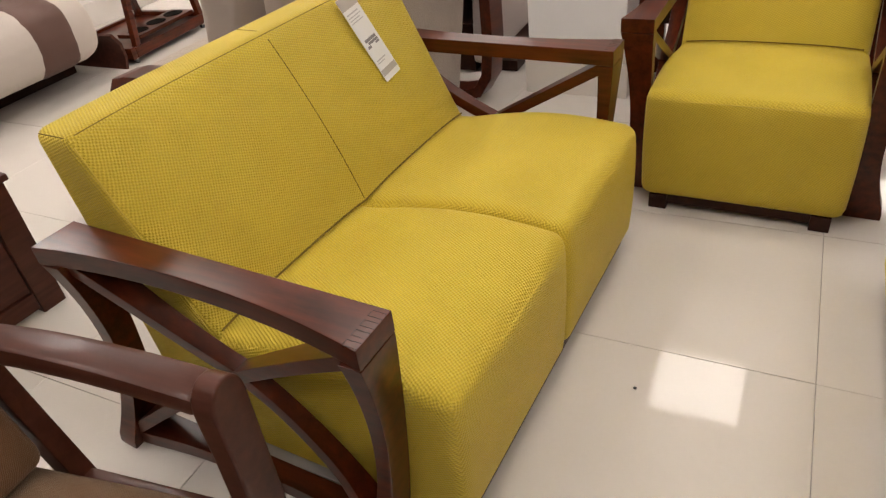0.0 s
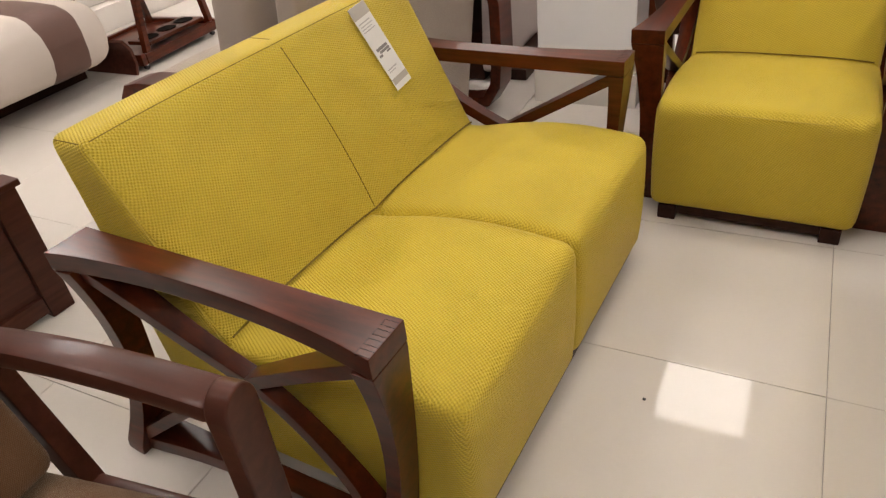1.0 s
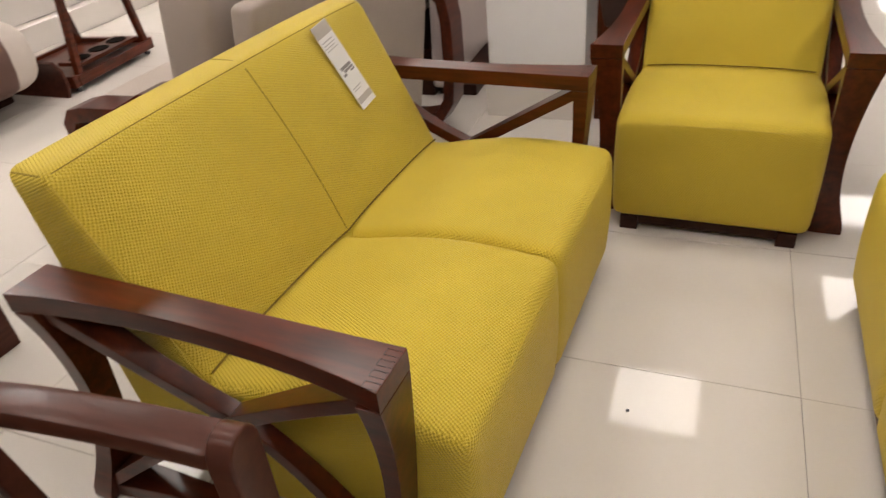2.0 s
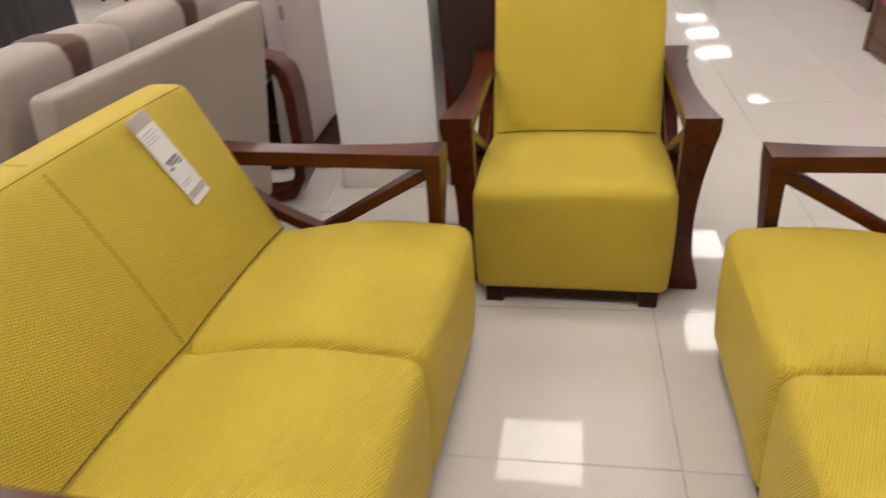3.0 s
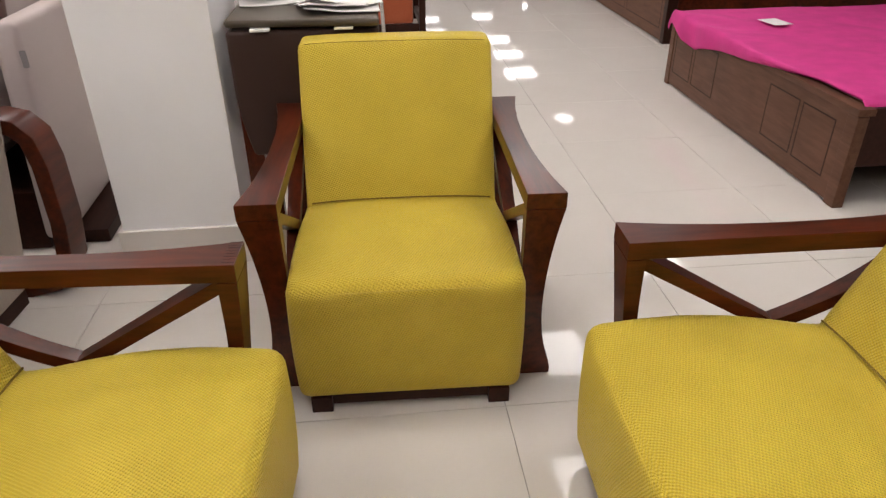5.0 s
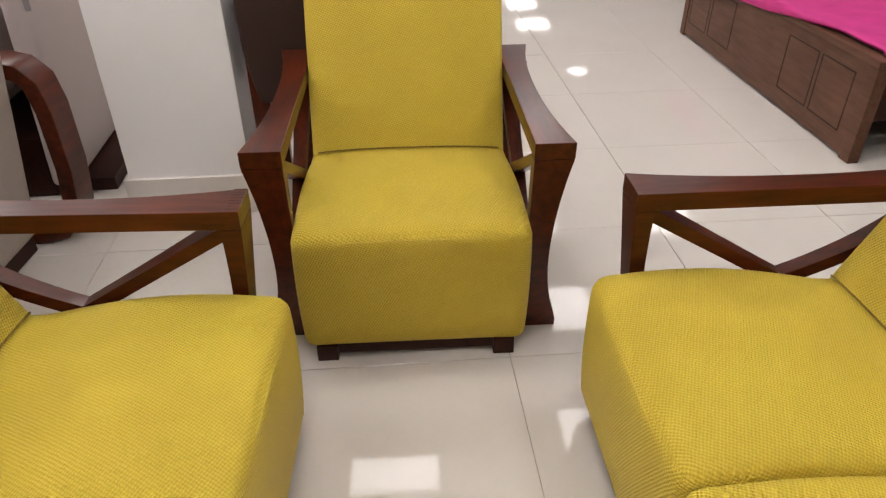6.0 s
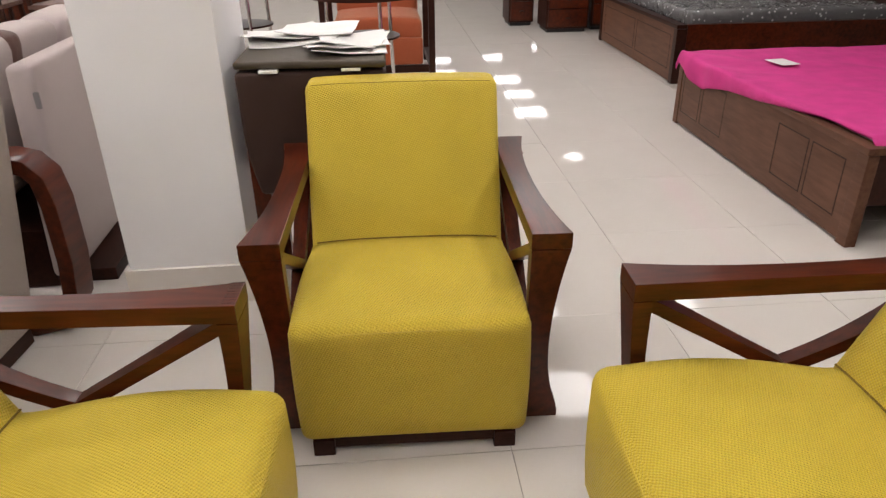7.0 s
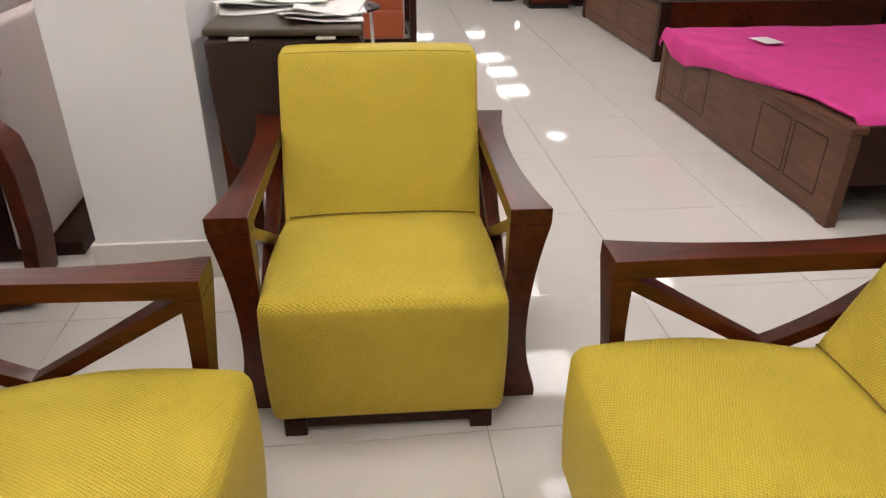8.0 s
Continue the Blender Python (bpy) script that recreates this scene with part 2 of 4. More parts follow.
def band(path, half, x0, x1, bevel=0.004):
    """A bar that follows a path of (y, z), half its thickness to each side, from x0(s) to x1(s) across."""
    bm = bmesh.new()
    n = len(path)
    rows = []
    for i, (y, z) in enumerate(path):
        a, b = path[max(i - 1, 0)], path[min(i + 1, n - 1)]
        d = Vector((b[0] - a[0], b[1] - a[1])).normalized()
        px, pz = -d.y, d.x
        h = half(i / (n - 1)) if callable(half) else half
        s = i / (n - 1)
        rows.append([bm.verts.new((xx, y + k * h * px, z + k * h * pz)) for xx, k in ((x0(s), 1), (x1(s), 1), (x1(s), -1), (x0(s), -1))])
    for r, t in zip(rows, rows[1:]):
        for k in range(4):
            bm.faces.new((r[k], r[(k + 1) % 4], t[(k + 1) % 4], t[k]))
    bm.faces.new(rows[0][::-1])
    bm.faces.new(rows[-1])
    bmesh.ops.recalc_face_normals(bm, faces=bm.faces[:])
    if bevel:
        sharp = [e for e in bm.edges if len(e.link_faces) == 2 and e.calc_face_angle(0) > 0.7]
        bmesh.ops.bevel(bm, geom=sharp, offset=bevel, segments=2, affect="EDGES", profile=0.6)
    return bm


def line(a, b, n):
    return [(a[0] + (b[0] - a[0]) * i / n, a[1] + (b[1] - a[1]) * i / n) for i in range(n + 1)]


def arc_path(a, m, b, n):
    """A bowed line from a to b through about m."""
    out = []
    for i in range(n + 1):
        s = i / n
        k = [(1 - s) ** 2, 2 * s * (1 - s), s * s]
        c = [2 * m[j] - (a[j] + b[j]) / 2 for j in (0, 1)]
        out.append(tuple(k[0] * a[j] + k[1] * c[j] + k[2] * b[j] for j in (0, 1)))
    return out


# ---- the structure ----
NEAR_Y, FAR_Y, WEST_X, EAST_X, CEIL_Z = -4.2, 21.6, -7.2, 7.2, 2.72
floor = tagged(part("floor", box(WEST_X, EAST_X, NEAR_Y, FAR_Y, -0.15, -0.005, 0), GROUT), "floor of polished cream tiles with thin grey joints", "floor", kind="structure")
tagged(part("ceiling", box(WEST_X, EAST_X, NEAR_Y, FAR_Y, CEIL_Z + 0.012, CEIL_Z + 0.2, 0), CEIL), "plain grey showroom ceiling", "ceiling", kind="structure")
for nm, b in (("wall_south", (WEST_X - 0.2, EAST_X + 0.2, NEAR_Y - 0.2, NEAR_Y)), ("wall_north", (WEST_X - 0.2, EAST_X + 0.2, FAR_Y, FAR_Y + 0.2)),
              ("wall_west", (WEST_X - 0.2, WEST_X, NEAR_Y, FAR_Y)), ("wall_east", (EAST_X, EAST_X + 0.2, NEAR_Y, FAR_Y))):
    tagged(part(nm, box(*b, -0.15, CEIL_Z + 0.2, 0), WALL), "plain grey-beige painted showroom wall", "wall", kind="structure")

pillar = thing("pillar", pose(0, 0, 0), "square white painted pillar with a cream skirting", "pillar", kind="structure")
part("shaft", box(-1.160, -0.756, 0.828, 1.26, 0, CEIL_Z + 0.01, 0.006), WHITE, pillar)
part("baseboard", box(-1.174, -0.742, 0.815, 1.274, 0, 0.142, 0.003), SKIRT, pillar, "cream tile skirting round the foot")


def ceiling_light(m):
    e = thing("ceiling_light", m, "square white LED panel set in the ceiling", "ceiling light", "ceiling lights")
    bm = box(-0.30, 0.30, -0.30, 0.30, -0.004, 0.012, 0)
    part("diffuser", bm, PANEL, e, "glowing white diffuser")
    fr = bmesh.new()
    for x0, x1, y0, y1 in ((-0.315, -0.301, -0.315, 0.315), (0.301, 0.315, -0.315, 0.315), (-0.301, 0.301, -0.315, -0.301), (-0.301, 0.301, 0.301, 0.315)):
        add_box(fr, x0, x1, y0, y1, -0.008, 0.012)
    part("frame", fr, METAL, e)
    return e


# grid carried on past the reflected panels; unseen rows j < -1 light upright faces
LIGHTS = [(-0.37 + 1.53 * i, 1.97 + 1.54 * j) for i in range(-3, 2) for j in range(-3, 3)] + [(2.65, 4.98), (2.65, 0.36), (-4.9, 0.36), (-4.9, 3.44)]
# unseen panels added here to brighten the pillar and the far background
LIGHTS += [(-0.41 + 1.53 * i, 1.9 + 1.54 * j) for i in range(-3, 1) for j in range(3, 8)]
LIGHTS += [(2.68, 12.5), (2.72, 14.0), (2.72, 15.5), (2.80, 18.1), (1.25, 17.9), (1.25, 16.2), (4.3, 19.5), (-0.4, 15.0), (-1.9, 13.0)]
first_light = ceiling_light(pose(*LIGHTS[0], CEIL_Z))
for lx, ly in LIGHTS[1:]:
    copy_thing(first_light, pose(lx, ly, CEIL_Z))
spot = copy_thing(first_light, pose(2.89, 9.75, CEIL_Z))
spot.matrix_basis = pose(2.89, 9.75, CEIL_Z, 0, 0, 30) @ Matrix.Diagonal((0.42, 0.5, 1, 1))


# ---- the yellow seats ----
DOME = 0.026

def side_frame(parent, x0, side, ut, ub, za):
    """One crossed wooden side: flat inside at x0, hollowed outside, so that it is widest at its corners."""
    mid, span = (ut + ub) / 2, (ub - ut) / 2

    def width(u, z, along):
        U, Z = min(1, abs(u - mid) / span), min(1, (z - za * 0.46) / (za * 0.47))
        up = Z ** 2.2 if Z > 0 else 1.2 * min(1, abs(Z * 1.17)) ** 2.4
        if along == "arm":
            return 0.060 + 0.034 * U ** 2.2
        if along == "rail":
            return 0.052 + 0.030 * U ** 2.4
        if along == "leg":
            return 0.060 + 0.034 * up ** 0.9
        return 0.050 + 0.036 * max(U ** 3, min(1, up))

    def member(name, path, half, along, inset=0.0, label=""):
        n = len(path) - 1
        bm = band(path, half, lambda s: x0 + side * inset, lambda s: x0 + side * (width(*path[round(s * n)], along) - inset), 0.0024)
        return part(name, bm, WOOD, parent, label)

    def bend(z):
        return 0.058 * (1 - z / za) ** 2.2

    member("armrest", line((ut, za - 0.020), (ub, za - 0.020), 22), 0.020, "arm", 0, "smooth armrest, hollowed along its outer edge")
    zs = [(za - 0.041) * k / 22 for k in range(23)]
    member("front_leg", [(ut + 0.0205 + bend(z), z) for z in zs], lambda s: 0.015 + 0.0055 * (2 * s - 1) ** 2, "leg", 0.0004)
    member("back_leg", arc_path((ub - 0.024, za - 0.041), (ub - 0.020, za * 0.50), (ub + 0.038, 0.0), 20), lambda s: 0.019 + 0.006 * (2 * s - 1) ** 2, "leg", 0.0015)
    member("bottom_rail", line((ut + 0.085, 0.021), (ub + 0.016, 0.021), 14), 0.019, "rail", 0.003)
    cross = (ut + 0.352, za * 0.585)
    member("brace", line((ut + 0.036, za - 0.052), cross, 10) + line(cross, (ub + 0.012, 0.047), 10)[1:], 0.014, "brace", 0.006)
    other = (cross[0] - 0.003, cross[1] - 0.002)
    member("brace", arc_path((ub - 0.040, za - 0.043), ((other[0] + ub) / 2 - 0.01, (other[1] + za) / 2 - 0.035), other, 10) + arc_path(other, ((other[0] + ut) / 2 + 0.030, other[1] / 2 + 0.045), (ut + 0.085, 0.047), 10)[1:], 0.015, "brace", 0.008)


def finger_joint(parent, x0, side, ut, za):
    """Three-sided outlines of the fingers that lock the arm to its leg."""
    for k in range(4):
        a, b = 0.010 + 0.022 * k, 0.0235 + 0.022 * k
        bm = bmesh.new()
        for p0, p1, q0, q1 in ((a, a + 0.001, 0.0, 0.025), (b - 0.001, b, 0.0, 0.025), (a + 0.001, b - 0.001, 0.024, 0.025)):
            x = sorted((x0 + side * p0, x0 + side * p1))
            add_box(bm, x[0], x[1], ut + 0.0015 + q0, ut + 0.0015 + q1, za - 0.004, za + 0.0004)
        part("joint_line", bm, WOOD_DARK, parent, "dark outline of a corner joint finger")


def yellow_seat(name, m, seats, half, za, ut, ub, uj, zj, k, zt, zf, label, category, group="", back_half=None, fingers=0, gap=0.004, lip=0.008):
    """A low upholstered seat for one or two: base and seat in one block, a raking back, crossed wooden sides."""
    e = thing(name, m, label, category, group)
    wide = 2 * half / seats
    zb = 0.044
    for i in range(seats):
        cx = -half + wide * (i + 0.5)
        sx, sy, sz = wide - 0.002, uj + 0.10, zf - zb

        def shape(p, q, cx=cx, sy=sy, sz=sz):
            top = max(0.0, q.z) ** 1.5
            v = (q.y * 0.5 + 0.5)
            dome = math.sin(math.pi * min(1.0, v * 1.12 + 0.02)) if v < 0.875 else 0.0
            crown = top * (DOME * dome + 0.012 * (1 - abs(q.x) ** 3) * min(1, 3 * v))
            bulge = 0.012 * (1 - 0.5 * q.x ** 4) * (1 - (q.z - 0.25) ** 2) if q.y < -0.5 else 0
            rise = (zj - 0.012 - zf) * v * top
            side = 0.004 * (1 - q.z ** 2) * (1 if q.x > 0 else -1) * abs(q.x) ** 6 if seats == 1 else 0
            return Vector((cx + p.x + side, p.y + sy / 2 - lip - bulge, zb + sz / 2 + p.z + crown + rise))

        c = part("seat", rounded(sx, sy, sz, 0.030, (18, 18, 8), shape), YELLOW, e, "woven yellow seat, domed on top", 0)
        for f in c.data.polygons:
            f.use_smooth = True
        # stitched line along the front edge and down the corners
        w = sx / 2 - 0.014
        front = [(cx - w + 2 * w * s / 24, 0.0055 - lip - 0.0092 * (1 - (2 * s / 24 - 1) ** 6), zf - 0.030 + 0.014 * (1 - (2 * s / 24 - 1) ** 4)) for s in range(25)]
        part("front_seam", tube(front, 0.0016, 5), STITCH, c)
        for sg in (-1, 1):
            part("corner_seam", tube([(cx + sg * (sx / 2 - 0.0088), 0.0084 - lip, zf - 0.040 - (zf - zb - 0.075) * j / 8) for j in range(9)], 0.0014, 5), STITCH, c)
    part("base_rail", box(-half + 0.035, half - 0.035, 0.020 - lip, 0.048 - lip, 0.018, zb + 0.006, 0.002), WOOD_DARK, e, "dark rail between the feet")
    bh = back_half or half
    low, round_r = 0.052, 0.022
    h = zt - low
    rear = uj + k * (zt - zj) + 0.100

    def back_shape(p, q=None):
        qx, qz = p.x / bh, p.z / (h / 2)
        z = low + h * (qz * 0.5 + 0.5) + 0.006 * (1 - qx ** 4) * max(0, qz)
        f0 = uj + k * (z - zj)
        f1 = rear - 0.11 * (zt - z)
        s = p.y / 0.12 + 0.5
        up = max(0.0, (z - zj) / (zt - zj))
        puff = 0.014 * (1 - abs(qx) ** 3) * 4 * up * max(0.0, 1 - up) * (1 - s)
        return Vector((p.x, f0 + (f1 - f0) * s - puff, z))

    def on_edge(x, z, a, b):
        """A point of the back's front: a, on its rounded rim; b, along the top edge."""
        c = round_r * 0.707
        py = -0.06 + (round_r - c if a else 0.0)
        pz = h / 2 - (round_r - c if a else 0.0) if b else z - low - h / 2
        return back_shape(Vector((x, py, pz)), None)

    b = part("backrest", rounded(2 * bh, 0.12, h, round_r, (10 + 10 * seats, 6, 22), back_shape), YELLOW, e, "woven yellow raking backrest", 0)
    for f in b.data.polygons:
        f.use_smooth = True
    part("top_seam", tube([on_edge(-bh + 0.020 + (2 * bh - 0.040) * s / 40, 0, 1, 1) for s in range(41)], 0.0011, 5), SEAM_CREASE_DARK, b)
    for sg in (-1, 1):
        x = sg * (bh - round_r * 0.293)
        part("side_seam", tube([on_edge(x, zj + (zt - 0.022 - zj) * s / 16, 1, 0) for s in range(17)], 0.0015, 5), STITCH, b)
        part("end_seam", tube([back_shape(Vector((x, -0.040 + 0.082 * s / 8, h / 2 - round_r * 0.293)), None) for s in range(9)], 0.0010, 5), SEAM_CREASE_DARK, b)
    # dark tube that draws the shade in the crease between seat and back
    part("crease_shade", tube([(-bh + 0.02 + (2 * bh - 0.04) * s / 24, uj - 0.0065, zj - 0.001 + 0.0095 * (1 - abs(((s / 24 * seats) % 1) * 2 - 1) ** 3)) for s in range(25)], 0.0024, 5), SEAM_CREASE_DARK, b)
    if seats > 1:
        part("middle_seam", tube([on_edge(0, zj + (zt - 0.016 - zj) * s / 24, 0, 0) for s in range(25)], 0.0014, 5), SEAM_CREASE_DARK, b)
        part("top_middle_seam", tube([back_shape(Vector((0, -0.037 + 0.074 * s / 8, h / 2)), None) for s in range(9)], 0.0011, 5), SEAM_CREASE_DARK, b)
    for sg in (-1, 1):
        side_frame(e, sg * (half + gap), sg, ut, ub, za)
        if fingers:
            finger_joint(e, sg * (half + gap), sg, ut, za)
        for y in ((0.010 if seats == 1 else 0.070) - lip, uj - 0.04):
            x = sg * (half - (0.055 if seats == 1 else 0.10))
            part("foot", box(x - 0.027, x + 0.027, y, y + 0.055, 0, zb + 0.004, 0.003), WOOD_DARK, e, "short dark block foot")
    return e


# the sofas and the chair: origin under the front ends of the arms
LEFT_AT = pose(-0.6025, -0.7065, 0, 0, 0, 86.6)
left_sofa = yellow_seat("loveseat", LEFT_AT, 2, 0.527, 0.571, 0.0, 0.726, 0.447, 0.364, 0.48, 0.757, 0.386,
                        "two-seat yellow woven sofa with crossed wooden sides and price tag", "sofa", "yellow seating set", fingers=1, lip=0.072)
right_sofa = yellow_seat("loveseat", pose(0.189, -0.698, 0, 0, 0, -91.0), 2, 0.527, 0.562, 0.0, 0.726, 0.447, 0.362, 0.48, 0.757, 0.382,
                         "two-seat yellow woven sofa with crossed wooden sides, facing its twin", "sofa", "yellow seating set", lip=0.072)
chair = yellow_seat("armchair", pose(-0.24, 0.072, 0, 0, 0, -1.5), 1, 0.281, 0.570, 0.0, 0.718, 0.430, 0.364, 0.48, 0.772, 0.384,
                    "yellow woven armchair with crossed brown wooden sides, standing between two sofas", "armchair", "yellow seating set", 0.279, gap=-0.001, lip=0.060)


# price tag on the left sofa's back
def on_back(u, lift):
    """A pose on the sofa's raking back: x along the sofa, y up the slope."""
    return LEFT_AT @ pose(u, 0.447, 0.364) @ pose(0, 0, 0, 90 - math.degrees(math.atan(0.48))) @ pose(0, 0, lift)


tag = thing("price_tag", on_back(0, 0.0165) @ pose(0.293, 0.315, 0, 0, 0, 6) @ Matrix.Diagonal((1.25, 0.815, 1, 1)) @ pose(0, -0.2425, 0), "long white printed price tag hung on the yellow sofa back", "price tag")
part("card", box(-0.030, 0.030, 0.10, 0.385, 0, 0.0012, 0.0004, 1), CARD, tag)
part("header_band", box(-0.030, 0.030, 0.345, 0.384, 0.0013, 0.0018, 0), GREYBAND, tag, "grey header band")
part("footer_band", box(-0.028, 0.028, 0.118, 0.138, 0.0013, 0.0018, 0), GREYBAND, tag, "grey footer band")
for r, (w0, w1, yy, hh, mt) in enumerate(((-0.024, 0.016, 0.328, 0.004, INK_SOFT), (-0.024, 0.020, 0.318, 0.003, INK_SOFT), (-0.024, 0.012, 0.309, 0.003, INK_SOFT), (-0.024, 0.018, 0.300, 0.003, INK_SOFT),
                                       (-0.020, 0.020, 0.232, 0.010, INK), (-0.014, 0.022, 0.222, 0.008, INK), (-0.022, -0.010, 0.212, 0.008, INK), (0.008, 0.022, 0.214, 0.006, INK), (-0.022, 0.012, 0.166, 0.004, INK_SOFT), (-0.022, 0.004, 0.158, 0.003, INK_SOFT))):
    part("print_bar", box(w0, w1, yy, yy + hh, 0.0013, 0.0017, 0), mt, tag)


# ---- the tan wooden chair beside the camera ----
def tan_chair():
    e = thing("wooden_chair", pose(-0.802, -1.452, 0, 0, 0, 93.0), "brown wooden chair with rounded arms and a tan fabric cushion", "chair")
    # local: y runs back from the arm's front end, x < 0 lies inside the chair's far arm, the seat on the +y, -x side
    for x, nm in ((0.0, "armrest"), (-0.62, "armrest")):
        arm = part(nm, band([(0.0 + 0.62 * s / 16, 0.556 - 0.048 * (s / 16) ** 2 + 0.010 * math.sin(math.pi * s / 16)) for s in range(17)], lambda s: 0.017 + 0.004 * s,
                            lambda s, x=x: x - 0.032 + 0.004 * s, lambda s, x=x: x + 0.032 - 0.004 * s, 0.012), WOOD_MATT, e, "rounded brown armrest")
        # upright board across the arm's end, with a round head
        rim = [(-0.030, 0.0), (0.030, 0.0), (0.033, 0.30), (0.033, 0.46), (0.034, 0.548)]
        rim += [(0.034 * math.cos(math.pi * k / 10), 0.552 + 0.040 * math.sin(math.pi * k / 10)) for k in range(1, 10)]
        rim += [(-0.034, 0.548), (-0.033, 0.46), (-0.033, 0.30)]
        bm = bmesh.new()
        face = bm.faces.new([bm.verts.new((x + px, -0.036 + 0.05 * max(0, 0.5 - pz) * 0.4, pz)) for px, pz in rim])
        ext = bmesh.ops.extrude_face_region(bm, geom=[face])
        bmesh.ops.translate(bm, vec=(0, 0.038, 0), verts=[g for g in ext["geom"] if isinstance(g, bmesh.types.BMVert)])
        bmesh.ops.recalc_face_normals(bm, faces=bm.faces[:])
        sharp = [e for e in bm.edges if len(e.link_faces) == 2 and e.calc_face_angle(0) > 0.9]
        bmesh.ops.bevel(bm, geom=sharp, offset=0.005, segments=3, affect="EDGES", profile=0.6)
        part("front_post", bm, WOOD_MATT, e, "upright round-headed front post")
        part("back_post", band([(0.36 + 0.28 * s / 8, 0.0 + 0.84 * s / 8) for s in range(9)], 0.026, lambda s, x=x: x - 0.020, lambda s, x=x: x + 0.020, 0.006), WOOD_MATT, e)
        part("side_rail", band(line((0.02, 0.240), (0.42, 0.190), 6), 0.030, lambda s, x=x: x - 0.016, lambda s, x=x: x + 0.016, 0.008), WOOD_MATT, e)
    part("seat", rounded(0.56, 0.50, 0.11, 0.03, (10, 10, 4), lambda p, q: Vector((p.x - 0.31, p.y + 0.30, p.z + 0.250 + 0.02 * (1 - q.x ** 2) * (1 - q.y ** 2) - 0.05 * q.y))), BROWN_FAB, e, "tan chenille seat cushion", 0)
    part("backrest", rounded(0.56, 0.11, 0.50, 0.03, (10, 4, 10), lambda p, q: Vector((p.x - 0.31, p.y + 0.46 + 0.30 * (p.z + 0.25), p.z + 0.55))), BROWN_FAB, e, "tan chenille back cushion", 0)
    return e


tan_chair()


# ---- dark wooden recliner side behind the sofa's end ----
def dark_panel_end():
    e = thing("wooden_armchair", pose(-2.060, -0.930, 0, 0, 0, 176) @ Matrix.Diagonal((1, 1, 0.69, 1)), "dark brown panelled wooden armchair beside the yellow sofa", "armchair")
    for x in (0.0, 0.62):
        part("stile", box(x - 0.02, x + 0.02, 0.0, 0.075, 0, 0.60, 0.005), WOOD_MATT, e)
        part("stile", box(x - 0.02, x + 0.02, 0.56, 0.635, 0, 0.60, 0.005), WOOD_MATT, e)
        part("rail", box(x - 0.018, x + 0.018, 0.077, 0.558, 0.03, 0.11, 0.004), WOOD_MATT, e)
        part("rail", box(x - 0.018, x + 0.018, 0.077, 0.558, 0.52, 0.598, 0.004), WOOD_MATT, e)
        part("side_panel", box(x - 0.007, x + 0.007, 0.077, 0.558, 0.112, 0.518, 0.002), WOOD_MATT, e)
        part("armrest", box(x - 0.04, x + 0.04, -0.01, 0.66, 0.602, 0.632, 0.008), WOOD_MATT, e)
    # no opening is cut: a black oval on the panel gives the slot's shade
    part("hand_slot_shade", rounded(0.006, 0.18, 0.07, 0.0028, (2, 8, 4), lambda p, q: Vector((p.x - 0.0105, p.y + 0.33, p.z + 0.30))), BLACK, e, "black oval giving the shade of a slot")
    part("seat", rounded(0.57, 0.60, 0.14, 0.03, (8, 8, 4), lambda p, q: Vector((p.x + 0.31, p.y + 0.34, p.z + 0.34))), BROWN_FAB, e, "", 0)
    part("seat_frame", box(0.024, 0.596, 0.05, 0.60, 0.20, 0.268, 0.004), WOOD_MATT, e)
    return e


dark_panel_end()


# ---- beige sofas with their backs to the yellow set ----
def bent_arm(parent, y, front):
    """Bentwood arm in one sweep: front lip, armrest, down behind the sofa, and forward again along the floor."""
    path = [(front + 0.016, 0.36), (front - 0.008, 0.40), (front - 0.010, 0.445), (front + 0.018, 0.480), (front + 0.07, 0.490), (front + 0.22, 0.500), (front + 0.34, 0.555), (-0.20, 0.578), (-0.10, 0.580), (-0.045, 0.568), (-0.010, 0.530),
            (0.004, 0.45), (0.004, 0.26), (-0.012, 0.12), (-0.06, 0.045), (-0.16, 0.020), (front + 0.1, 0.019)]
    bm = band(path, 0.024, lambda s: -0.055, lambda s: 0.055, 0.006)
    for v in bm.verts:
        v.co = Vector((v.co.y + 0.028, v.co.x + y, v.co.z))
    bmesh.ops.recalc_face_normals(bm, faces=bm.faces[:])
    return part("bent_arm", bm, WOOD, parent, "dark bentwood arm sweeping down to the floor")


